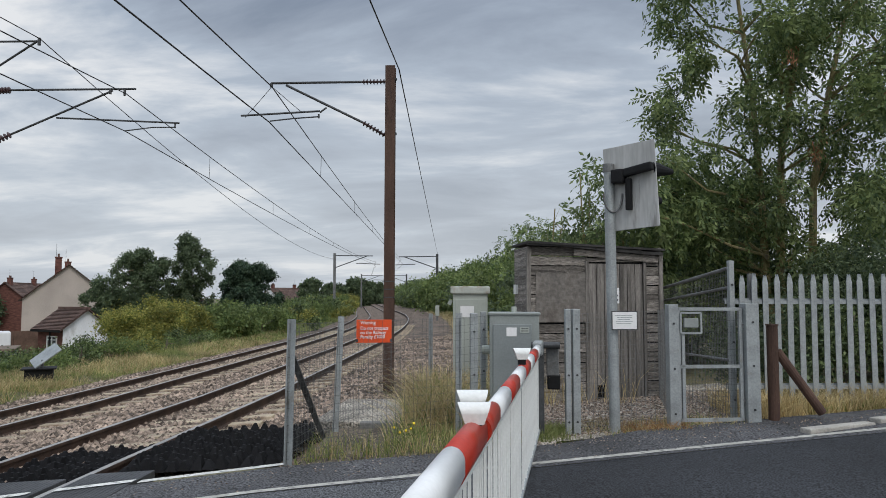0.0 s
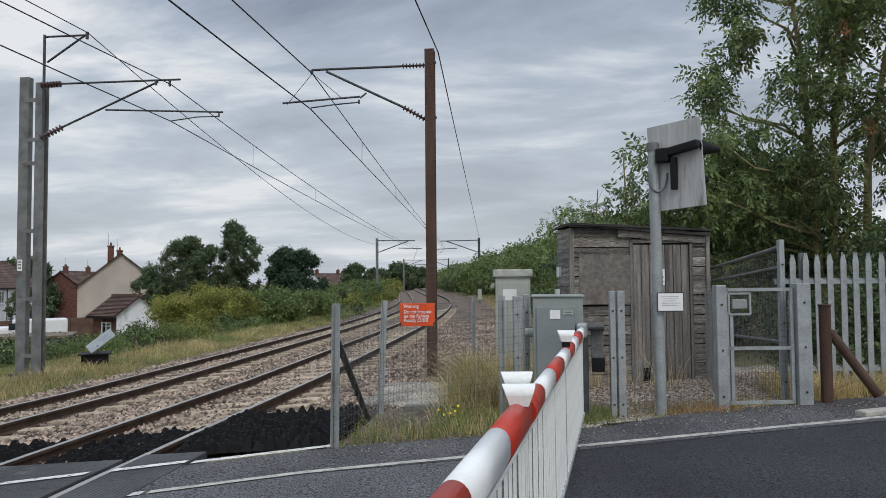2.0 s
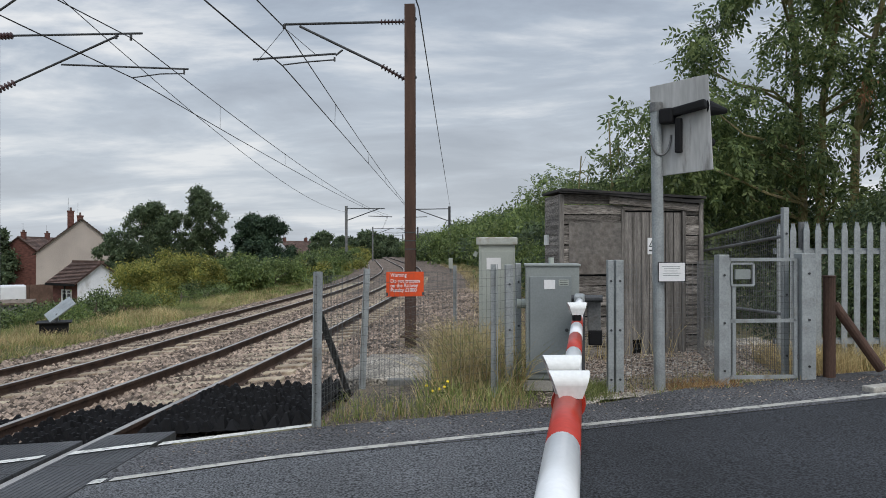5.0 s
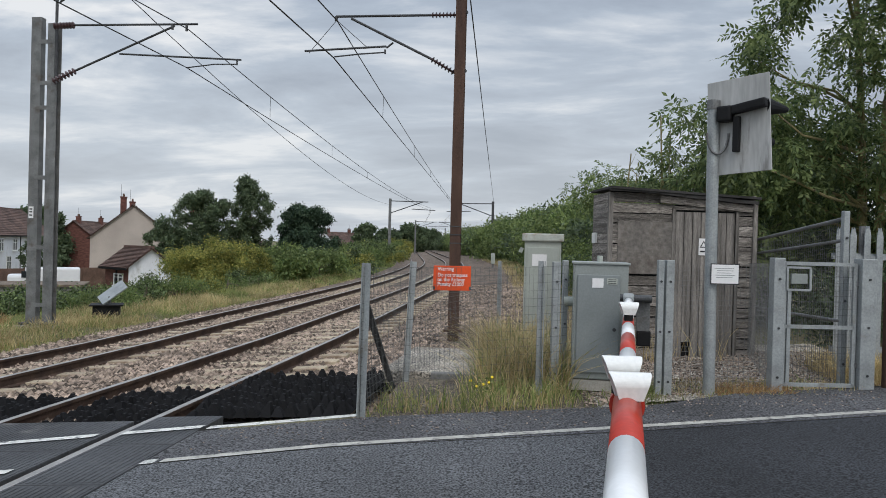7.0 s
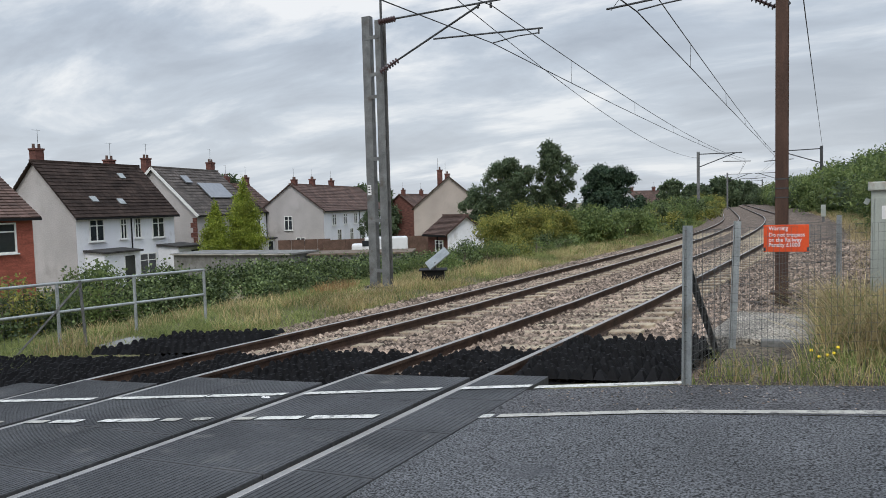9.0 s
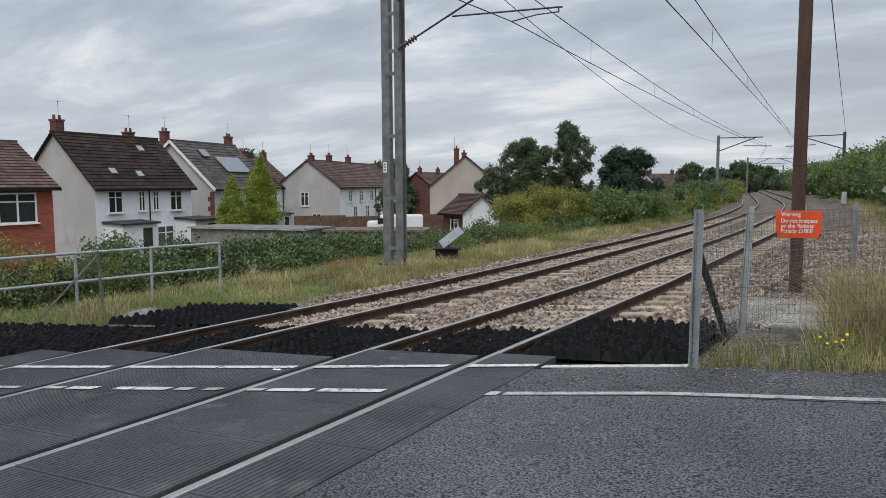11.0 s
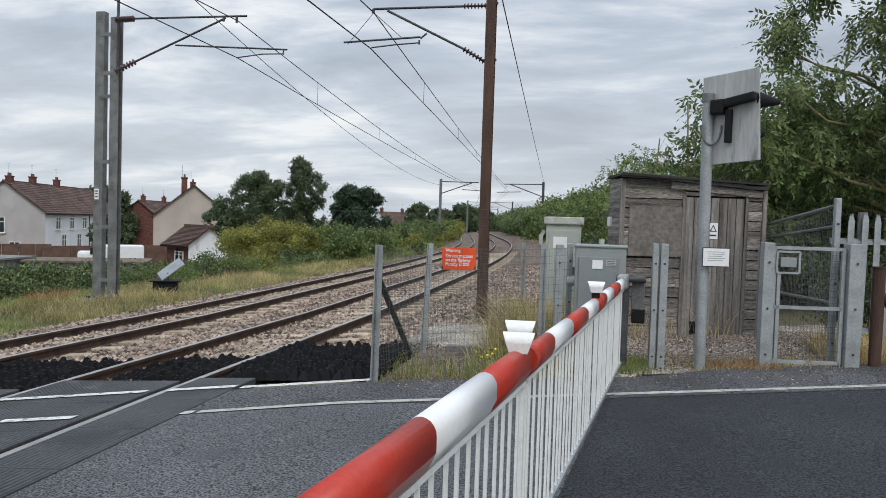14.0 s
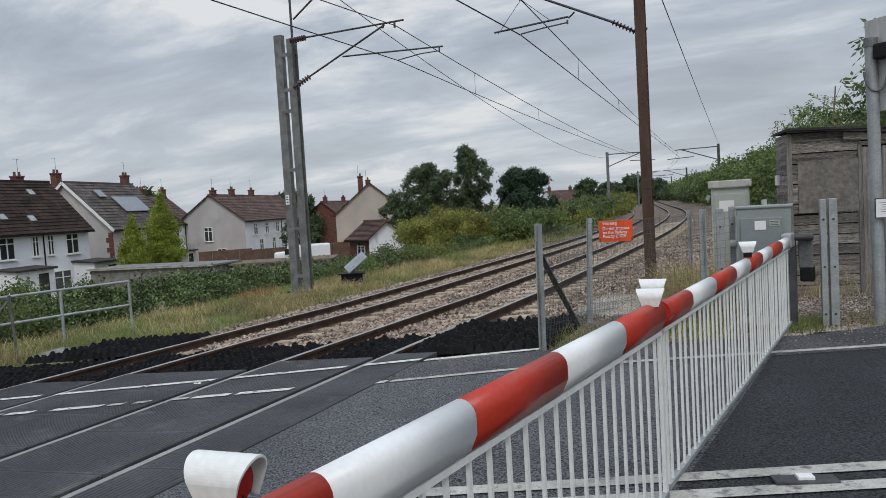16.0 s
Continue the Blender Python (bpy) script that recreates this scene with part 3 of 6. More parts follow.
tagged(new("ballast_stones", raw("ballast_stones", sv.reshape(-1, 3), sf.tolist(), M["stones"])), "loose angular grey and pinkish ballast stones", "stones", kind="stuff")

# rails and sleepers
RAIL_PROFILE = [(-0.07, -0.16), (0.07, -0.16), (0.07, -0.148), (0.012, -0.13), (0.012, -0.045), (0.036, -0.035), (0.036, -0.004), (-0.036, -0.004), (-0.036, -0.035), (-0.012, -0.045), (-0.012, -0.13), (-0.07, -0.148)]
rail_y = list(np.arange(-14, 28, 1.5)) + list(np.arange(28, 110, 3)) + list(np.arange(110, 420, 10)) + [600, 800]


def swept(profile, i, close=True):
    v, f = [], []
    k = len(profile)
    for j, y in enumerate(rail_y):
        for px, pz in profile:
            v.append((RAILX[i] + shift(y) + px, y, rail_z(i, y) + pz))
        if j:
            for q in range(k if close else k - 1):
                a, b = (j - 1) * k + q, (j - 1) * k + (q + 1) % k
                f.append((a, b, b + k, a + k))
    return v, f


sleeper_bm = box(B(), (0, 0, 0), (2.5, 0.25, 0.16), bevel=0.02)
sleeper_me = as_mesh("sleeper", sleeper_bm, M["sleeper"])
clip_me = as_mesh("clip", box(B(), (0, 0, 0), (0.10, 0.09, 0.05), bevel=0.012), M["rust"])
for k, label in ((0, "railway track with polished rails on pale sleepers"), (1, "far railway track with rusty rails on sleepers")):
    track = thing("railway_track", (0, 0, 0), label, "railway track", "running lines")
    for i in (2 * k, 2 * k + 1):
        r = new("rail", raw("rail", *swept(RAIL_PROFILE, i), M["rust"])); r.parent = track
        h = new("rail_head", raw("rail_head", *swept([(-0.030, -0.0035), (0.030, -0.0035), (0.022, 0.001), (-0.022, 0.001)], i), M["railhead"])); h.parent = r
    tilt = math.degrees(math.atan2(0.103, 1.46))
    for j in range(62):
        y = 8.3 + j * 0.65
        xm = (RAILX[2 * k] + RAILX[2 * k + 1]) / 2 + shift(y)
        zm = (rail_z(2 * k, y) + rail_z(2 * k + 1, y)) / 2 - 0.225
        yaw = -math.degrees(math.atan2(shift(y + 0.5) - shift(y - 0.5), 1))
        s = new("sleeper", sleeper_me)
        s.parent = track
        s.matrix_local = pose(xm, y, zm, 0, -tilt, yaw + RNG.normal() * 0.5)
        if j < 24:
            for i in (2 * k, 2 * k + 1):
                for side in (-0.10, 0.10):
                    c = new("clip", clip_me); c.parent = s
                    c.matrix_local = s.matrix_local.inverted() @ pose(RAILX[i] + side, y, rail_z(i, y) - 0.135)

# crossing surface: ribbed rubber panels between and beside the rails
crossing = thing("crossing_deck", (0, 0, 0), "dark ribbed rubber level crossing panels", "crossing deck", kind="structure")
bays = ((-3.185, -2.585, 6.42), (-4.63, -3.33, 6.28), (-6.70, -4.79, 5.86), (-8.17, -6.87, 5.52), (-9.04, -8.30, 5.25))
for x0, x1, top in bays:
    if x1 - x0 > 1.5:
        cols = ((x0, (x0 + x1) / 2 - 0.006), ((x0 + x1) / 2 + 0.006, x1))
    else:
        cols = ((x0, x1),)
    for a, b in cols:
        for j in range(8):
            y1 = top - j * 0.92
            y0 = y1 - 0.91
            bm = B()
            box(bm, ((a + b) / 2, (y0 + y1) / 2, -0.05), (b - a, 0.908, 0.12), bevel=0.008)
            nr = int((b - a) / 0.045)
            for q in range(nr):
                xx = a + 0.03 + q * (b - a - 0.06) / max(1, nr - 1)
                box(bm, (xx, (y0 + y1) / 2, 0.0105), (0.02, 0.86, 0.005), rz=0)
            for v in bm.verts:
                v.co.z += road_z(v.co.x)
            part("rubber_panel", bm, M["rubber_panel"], crossing)

# ragged rubber guard against trespass, rows of pyramids
guard = thing("trespass_guard", (0, 0, 0), "black rubber anti-trespass guard panels with rows of pyramids", "trespass guard")
for x0, x1, y0, y1, lift in ((-3.06, -1.52, 6.62, 8.55, 0.0), (-4.56, -3.38, 6.45, 8.3, -0.115), (-6.64, -4.84, 6.05, 8.0, -0.10), (-8.10, -6.92, 5.75, 7.8, -0.115), (-12.4, -8.40, 5.45, 7.5, -0.06), (-10.35, -8.42, 7.55, 9.3, 0.02)):
    v, f = [], []
    px, py = 0.115, 0.13
    nx, ny = int((x1 - x0) / px), int((y1 - y0) / py)
    for i in range(nx):
        for j in range(ny):
            xa, xb = x0 + (x1 - x0) * i / nx, x0 + (x1 - x0) * (i + 1) / nx
            skew = 0.28 * ((xa + xb) / 2 - x1) if x0 < -10 else 0
            ya, yb = y0 + skew + (y1 - y0) * j / ny, y0 + skew + (y1 - y0) * (j + 1) / ny
            zc = road_z((xa + xb) / 2) - 0.06 + lift
            zt = zc + RNG.uniform(0.06, 0.125)
            k = len(v)
            jx, jy = RNG.normal() * 0.012, RNG.normal() * 0.015
            xm, ym = (xa + xb) / 2 + jx, (ya + yb) / 2 + jy
            v += [(xa, ya, zc), (xb, ya, zc), (xb, yb, zc), (xa, yb, zc), (xm - 0.012, ym - 0.02, zt), (xm + 0.012, ym - 0.02, zt), (xm + 0.012, ym + 0.02, zt), (xm - 0.012, ym + 0.02, zt)]
            f += [(k, k + 1, k + 5, k + 4), (k + 1, k + 2, k + 6, k + 5), (k + 2, k + 3, k + 7, k + 6), (k + 3, k, k + 4, k + 7), (k + 4, k + 5, k + 6, k + 7)]
    g = new("pyramid_panel", raw("pyramid_panel", v, f, M["black_rubber"])); g.parent = guard
    tagged(g, kind="stuff")
    for e0, e1 in (((x0, y0), (x1, y0)), ((x0, y1), (x1, y1))):
        s0 = 0.28 * (x0 - x1) if x0 < -10 else 0
        bm = bar(B(), (e0[0], e0[1] + s0, road_z(e0[0]) - 0.17 + lift * 0.5), (e1[0], e1[1], road_z(e1[0]) - 0.17 + lift * 0.5), 0.05, 0.14)
        part("frame", bm, M["black_rubber"], guard)

# gravel round the shed and machine
for name_, xs_, key_, lab_, cat_ in (("gravel_bed", np.arange(0.7, 4.4, 0.25), "gravel", "pale loose gravel round the shed", "gravel"), ("soil_strip", np.arange(-1.3, 0.71, 0.25), "soil", "dark stony soil at the fence foot", "soil")):
    strip(name_, list(xs_) + ([0.7] if key_ == "soil" else []), lambda x: centre_y(x) + 3.75 + (0.25 if x > 1 else 0), lambda x: 10.6 + 0.2 * x, M[key_], lab_, cat_, n=14,
          zf=lambda x: 0.035 * (x + 1.36) - 0.035)

# ---- overhead line ----
def insulator(bm, a, b, r=0.058, n=7):
    """A ribbed rod turned from one profile."""
    a, b = Vector(a), Vector(b)
    m = Matrix.Translation(a) @ (b - a).to_track_quat("Z", "Y").to_matrix().to_4x4()
    L, seg = (b - a).length, 12
    prof = [(0.0, 0.022)]
    for i in range(n):
        z = L * (i + 0.5) / n
        prof += [(z - 0.016, 0.022), (z - 0.010, r), (z + 0.008, r * 0.75), (z + 0.014, 0.022)]
    prof.append((L, 0.022))
    rings = [[bm.verts.new(m @ Vector((q * math.cos(2 * math.pi * k / seg), q * math.sin(2 * math.pi * k / seg), z))) for k in range(seg)] for z, q in prof]
    for r0, r1 in zip(rings, rings[1:]):
        for k in range(seg):
            bm.faces.new((r0[k], r0[(k + 1) % seg], r1[(k + 1) % seg], r1[k]))
    bm.faces.new(rings[0]); bm.faces.new(rings[-1])


def extruded(bm, prof, z0, z1):
    """An outline in plan raised from z0 to z1."""
    lo_, hi_ = ([bm.verts.new((x, y, z)) for x, y in prof] for z in (z0, z1))
    n = len(prof)
    for k in range(n):
        bm.faces.new((lo_[k], lo_[(k + 1) % n], hi_[(k + 1) % n], hi_[k]))
    bm.faces.new(lo_); bm.faces.new(hi_)
    return bm


mast = thing("catenary_mast", (-1.23, 13.3, -0.25), "rust-brown steel catenary mast with cantilever arm", "catenary mast", "catenary masts")
bm = B()
extruded(bm, [(-0.0925, -0.094), (0.0925, -0.094), (0.0925, -0.076), (0.01, -0.076), (0.01, 0.076), (0.0925, 0.076), (0.0925, 0.094), (-0.0925, 0.094), (-0.0925, 0.076), (-0.01, 0.076), (-0.01, -0.076), (-0.0925, -0.076)], 0, 6.16)
part("column", bm, M["mast_rust"], mast, "rusted H-section column")
for z in (1.9, 2.05, 1.75):
    part("band", box(B(), (0, 0, z), (0.20, 0.20, 0.02)), M["dark_steel"], mast)
for z in (0.18,):
    part("base_plate", box(B(), (0, 0, z), (0.34, 0.34, 0.04)), M["mast_rust"], mast)
bm = B(); insulator(bm, (-0.12, 0.2, 5.93), (-0.58, 0.2, 5.93)); part("insulator", bm, M["insulator"], mast, "ribbed brown insulator")
bm = B(); insulator(bm, (-0.12, 0.2, 4.87), (-0.56, 0.2, 5.13)); part("insulator", bm, M["insulator"], mast, "ribbed brown insulator")
bm = B()
tube(bm, (-0.58, 0.2, 5.93), (-2.36, 0.2, 5.92), 0.024)
tube(bm, (-0.56, 0.2, 5.13), (-2.07, 0.2, 5.88), 0.024)
tube(bm, (-2.36, 0.2, 5.92), (-2.36, 0.2, 5.84), 0.03)
tube(bm, (-0.10, 0.2, 5.93), (0.1, 0.05, 5.93), 0.03); tube(bm, (-0.10, 0.2, 4.87), (0.1, 0.05, 4.87), 0.03)
part("cantilever", bm, M["dark_steel"], mast)
bm = B()
tube(bm, (-1.27, 0.2, 5.43), (-1.40, 0.2, 5.33), 0.018)
tube(bm, (-1.40, 0.2, 5.36), (-2.95, 0.2, 5.28), 0.02)
tube(bm, (-1.42, 0.2, 5.30), (-1.42, 0.2, 5.22), 0.018); tube(bm, (-1.42, 0.2, 5.25), (-1.9, 0.2, 5.22), 0.014); tube(bm, (-1.9, 0.2, 5.22), (-2.38, 0.2, 5.17), 0.014)
part("registration_arm", bm, M["dark_steel"], mast)

lat = thing("catenary_mast", (-11.7, 16.76, -0.76), "grey battened steel catenary mast with cantilever arm", "catenary mast", "catenary masts")
for dx in (-0.215, 0.215):
    bm = B()
    top = 7.5 if dx < 0 else 7.35
    k_ = -1 if dx > 0 else 1
    extruded(bm, [(dx + k_ * u, w_) for u, w_ in ((0.127, -0.085), (0.127, 0.085), (-0.127, 0.085), (-0.127, 0.071), (0.113, 0.071), (0.113, -0.071), (-0.127, -0.071), (-0.127, -0.085))], 0, top)
    part("channel", bm, M["galv_old"], lat)
for z in (0.5, 1.9, 3.6, 5.3, 5.9, 6.9):
    part("batten", box(B(), (0, -0.085, z), (0.42, 0.015, 0.10)), M["galv_old"], lat)
part("base_plate", box(B(), (0, 0, 0.04), (0.85, 0.5, 0.06)), M["dark_steel"], lat)
part("plinth", box(B(), (0, 0, -0.15), (0.9, 0.7, 0.32), bevel=0.02), M["concrete"], lat)
part("number_plate", box(B(), (-0.25, -0.09, 2.75), (0.12, 0.012, 0.28)), M["sign_white"], lat, "small white plate with dark bars")
for z in (2.68, 2.76, 2.83):
    part("plate_bar", box(B(), (-0.25, -0.098, z), (0.07, 0.004, 0.03)), M["ink"], lat)
bm = B(); tube(bm, (0.32, -0.1, 5.9), (0.32, -0.1, 8.55), 0.035); part("top_tube", bm, M["dark_steel"], lat)
bm = B(); tube(bm, (0.32, -0.1, 8.5), (1.45, -0.1, 8.5), 0.026); tube(bm, (0.4, -0.1, 7.85), (1.4, -0.1, 8.5), 0.026); tube(bm, (1.45, -0.1, 8.58), (1.45, -0.1, 8.4), 0.04); part("top_bracket", bm, M["dark_steel"], lat)
bm = B(); insulator(bm, (0.36, -0.26, 7.22), (0.9, -0.26, 7.24), 0.085); part("insulator", bm, M["insulator"], lat, "ribbed brown insulator")
bm = B(); insulator(bm, (0.36, -0.26, 5.9), (0.95, -0.26, 6.16), 0.085); part("insulator", bm, M["insulator"], lat, "ribbed brown insulator")
bm = B()
tube(bm, (0.9, -0.26, 7.24), (3.97, -0.26, 7.24), 0.026); tube(bm, (0.95, -0.26, 6.16), (3.4, -0.26, 7.2), 0.026)
tube(bm, (3.35, -0.26, 7.24), (3.35, -0.26, 7.12), 0.03); tube(bm, (3.7, -0.26, 7.24), (3.7, -0.26, 7.08), 0.03)
part("cantilever", bm, M["dark_steel"], lat)
bm = B()
tube(bm, (2.05, -0.26, 6.55), (5.05, -0.26, 6.40), 0.022); tube(bm, (4.95, -0.26, 6.4), (4.95, -0.26, 6.28), 0.02)
tube(bm, (4.95, -0.26, 6.3), (4.4, -0.26, 6.3), 0.015); tube(bm, (4.4, -0.26, 6.3), (3.72, -0.26, 6.22), 0.015)
part("registration_arm", bm, M["dark_steel"], lat)


def far_mast(x, y, z0, z1, side, mat_key):
    m = thing("catenary_mast", (x, y, z0), "distant catenary mast with cantilever arm beside the line", "catenary mast", "catenary masts")
    h = z1 - z0
    part("column", box(B(), (0, 0, h / 2), (0.26, 0.26, h)), M[mat_key], m)
    bm = B()
    tube(bm, (0, 0, h - 0.25), (side * 4.2, 0, h - 0.3), 0.05, n=6); tube(bm, (0, 0, h - 1.6), (side * 3.6, 0, h - 0.3), 0.05, n=6)
    tube(bm, (side * 2.4, 0, h - 1.1), (side * 5.0, 0, h - 1.2), 0.04, n=6)
    part("cantilever", bm, M["dark_steel"], m)


far_mast(-14.6, 78, -0.95, 6.3, 1, "galv_old")
far_mast(-3.35, 78, -0.75, 6.2, -1, "dark_steel")
far_mast(-14.6 + shift(140) - shift(78) + 3.4, 140, -0.95, 6.0, 1, "galv_old")
far_mast(-3.35 + shift(140) - shift(78) + 1, 140, -0.75, 6.0, -1, "dark_steel")
far_mast(-13.0 + shift(205) - shift(78) + 3, 205, -0.95, 6.0, 1, "galv_old")
far_mast(-3.0 + shift(205) - shift(78) + 1, 205, -0.75, 6.0, -1, "dark_steel")


def wire_curve(name, spans, r, label):
    cu = bpy.data.curves.new(name, 'CURVE')
    cu.dimensions = '3D'
    cu.bevel_depth, cu.bevel_resolution = r, 1
    for a, b, sag in spans:
        sp = cu.splines.new('POLY')
        n = 16
        sp.points.add(n)
        for i in range(n + 1):
            k = i / n
            p = Vector(a).lerp(Vector(b), k)
            sp.points[i].co = (p.x, p.y, p.z - sag * 4 * k * (1 - k), 1)
    cu.materials.append(M["cable"])
    return tagged(new(name, cu), label, "overhead wire", "overhead wires")


def next_x(x, y):
    return x + shift(y)


near_c, near_m = (-3.62, 13.5, 4.90), (-3.58, 13.5, 5.60)
far_c, far_m = (-7.97, 16.5, 5.46), (-7.96, 16.5, 6.36)
NEAR_CE, NEAR_ME = (-7.08, 78, 5.10), (-7.30, 78, 5.62)
FAR_CE, FAR_ME = (-10.04, 78, 5.02), (-10.1, 78, 5.34)
wire_curve("contact_wire", [((-3.7, -45, 5.71), near_c, 0.57), (near_c, NEAR_CE, 0.0), (NEAR_CE, (-16.6, 140, 4.8), 0.05)], 0.012, "dark copper contact wire above the track")
wire_curve("messenger_wire", [((-4.35, -45, 5.98), near_m, 0.41), (near_m, NEAR_ME, 0.26), (NEAR_ME, (-16.6, 140, 5.6), 0.5)], 0.012, "dark sagging messenger wire above the track")
wire_curve("contact_wire", [((-7.19, -45, 5.43), far_c, 0.26), (far_c, FAR_CE, 0.26), (FAR_CE, (-19.6, 140, 4.8), 0.05)], 0.012, "dark copper contact wire above the far track")
wire_curve("messenger_wire", [((-7.2, -45, 6.3), far_m, 0.8), (far_m, FAR_ME, 0.61), (FAR_ME, (-19.6, 140, 5.6), 0.5)], 0.012, "dark sagging messenger wire above the far track")
wire_curve("earth_wire", [((-1.88, -45, 6.24), (-1.07, 13.3, 5.856), 0.84), ((-1.07, 13.3, 5.856), (-3.27, 78, 6.08), 0.07)], 0.012, "thin dark earth wire strung between the mast tops")
wire_curve("feeder_wire", [((-10.0, -45, 8.2), (-10.2, 16.6, 7.78), 0.7), ((-10.2, 16.6, 7.78), (-14.54, 78, 5.65), 1.14)], 0.012, "thin dark feeder wire on the top brackets")


def on_span(a, b, sag, k):
    p = Vector(a).lerp(Vector(b), k)
    p.z -= sag * 4 * k * (1 - k)
    return p


for mm, cc, end_m, end_c in ((near_m, near_c, NEAR_ME, NEAR_CE), (far_m, far_c, FAR_ME, FAR_CE)):
    for k in (0.10, 0.24, 0.38, 0.52, 0.66):
        bm = B()
        near_side = mm is near_m
        tube(bm, on_span(mm, end_m, 0.26 if near_side else 0.61, k), on_span(cc, end_c, 0.0 if near_side else 0.26, k), 0.006, n=4)
        solo("dropper", bm, M["cable"], "thin dropper wire between messenger and contact wire", "dropper", "droppers")
for mm, cc, xm, xc, zm, zc, sm, sc_ in ((near_m, near_c, -4.35, -3.7, 5.98, 5.71, 0.41, 0.57), (far_m, far_c, -7.2, -7.19, 6.3, 5.43, 0.8, 0.26)):
    for k in (0.86,):
        bm = B()
        tube(bm, on_span((xm, -45, zm), mm, sm, k), on_span((xc, -45, zc), cc, sc_, k), 0.006, n=4)
        solo("dropper", bm, M["cable"], "thin dropper wire between messenger and contact wire", "dropper", "droppers")
bm = B()
tube(bm, near_m, (-4.1, 13.5, 4.99), 0.006, n=4); tube(bm, near_m, (-3.0, 13.5, 5.1), 0.006, n=4)
solo("stay_wire", bm, M["cable"], "thin stay wires holding the registration arm", "stay wire")


# ---- fences, gate and posts ----
def angle_post(bm, x, y, z0, z1, w=0.055, rz=0, lean=(0, 0)):
    a, b = Vector((x, y, z0)), Vector((x + lean[0], y + lean[1], z1))
    d = Vector((math.cos(radians(rz)), math.sin(radians(rz)), 0)) * w / 2
    e = Vector((-d.y, d.x, 0))
    bar(bm, a + e, b + e, w, 0.008)
    bar(bm, a + d, b + d, 0.008, w)


def weldmesh(bm, a, b, z0, z1, dx=0.05, dz=0.075, r=0.0021):
    """Wires between two posts at a and b: (x, y, ground z)."""
    a, b = Vector(a), Vector(b)
    L = (b - a).length
    d = (b - a)
    n = int(L / dx)
    for i in range(n + 1):
        p = a + d * (i / n)
        bar(bm, (p.x, p.y, p.z + z0), (p.x, p.y, p.z + z1), r, r)
    k = int((z1 - z0) / dz)
    for j in range(k + 1):
        z = z0 + (z1 - z0) * j / k
        bar(bm, (a.x, a.y, a.z + z), (b.x, b.y, b.z + z), r, r)


fence = thing("wire_fence", (0, 0, 0), "galvanised weldmesh fence on steel angle posts", "fence")
P = [(-1.36, 6.36, 0.0), (0.18, 7.44, 0.02), (-1.27, 8.10, -0.06), (-0.37, 12.0, -0.1), (0.50, 7.52, 0.05), (1.36, 7.6, 0.08)]
for (x, y, z), top, lean in ((P[0], 1.30, (0.02, -0.01)), (P[1], 1.32, (0, 0)), (P[2], 1.34, (0.06, 0)), (P[3], 1.33, (0, 0))):
    bm = B(); angle_post(bm, x, y, z - 0.1, z + top, 0.055, 30, lean); part("post", bm, M["galv"], fence)
bm = B(); bar(bm, (-1.36, 6.44, 1.0), (-1.42, 8.3, -0.15), 0.06, 0.02); part("strut", bm, M["dark_steel"], fence, "dark raking strut")
for a, b in ((P[0], P[1]), (P[1], P[4]), (P[0], P[2]), (P[2], P[3])):
    bm = B(); weldmesh(bm, a, b, 0.04, 1.26); part("wire_mesh", bm, M["wire"], fence)

sgn = thing("warning_sign", (-0.65, 6.90, 1.06), "orange-red trespass warning sign with white lettering on the wire fence", "sign", rz=14)
part("plate", box(B(), (0, 0, 0.11), (0.345, 0.006, 0.225), bevel=0.002), M["orange"], sgn)


def text(body, size, loc, parent, material, rz=0.0, label="", align='LEFT', squash=1.0):
    cu = bpy.data.curves.new("lettering", 'FONT')
    cu.body, cu.size, cu.extrude, cu.align_x = body, size, 0.0006, align
    cu.offset = size * 0.012
    cu.materials.append(material)
    ob = new("lettering", cu)
    ob.parent = parent
    ob.matrix_local = pose(*loc, 90, 0, rz) @ Matrix.Diagonal((squash, 1, 1, 1))
    if label:
        tagged(ob, label)
    return ob


for i, line in enumerate(("Warning", "Do not trespass", "on the Railway", "Penalty £1000")):
    text(line, 0.048, (-0.135, -0.0045, 0.178 - (i * 0.042 + (0.012 if i else 0))), sgn, M["sign_white"], squash=0.88)
for x in (-0.165, 0.165):
    part("fixing_clip", box(B(), (x, 0, 0.02), (0.015, 0.02, 0.03)), M["dark_steel"], sgn)


def steel_post(name, x, y, z0, z1, w, label, rz=8, key="galv", d=None):
    t = thing(name, (x, y, z0), label, "post", rz=rz)
    bm = B()
    d = d or w
    h = z1 - z0
    box(bm, (0, 0, h / 2), (w, d, h), bevel=0.007)
    part("column", bm, M[key], t)
    for z in (h * 0.15, h * 0.5, h * 0.85):
        bm = B(); tube(bm, (0, -d / 2 - 0.012, z), (0, -d / 2, z), 0.012, n=6); part("bolt", bm, M["dark_steel"], t)
    return t


steel_post("barrier_guard_post", 1.33, 7.60, -0.02, 1.38, 0.06, "galvanised steel guard post beside the barrier machine")
steel_post("barrier_guard_post", 1.42, 7.63, -0.02, 1.38, 0.08, "galvanised steel guard post beside the barrier machine")
steel_post("fence_post", 0.33, 7.75, 0.0, 1.33, 0.08, "galvanised steel post behind the barrier")
steel_post("fence_post", 0.44, 8.1, 0.0, 1.34, 0.06, "galvanised steel post behind the barrier")
steel_post("gate_post", 2.47, 7.74, 0.06, 1.43, 0.11, "square galvanised steel gate post")
steel_post("gate_post", 3.34, 7.86, 0.10, 1.44, 0.15, "square galvanised steel gate post")
steel_post("fence_post", 3.22, 8.05, 0.10, 1.92, 0.06, "tall galvanised post behind the gate")

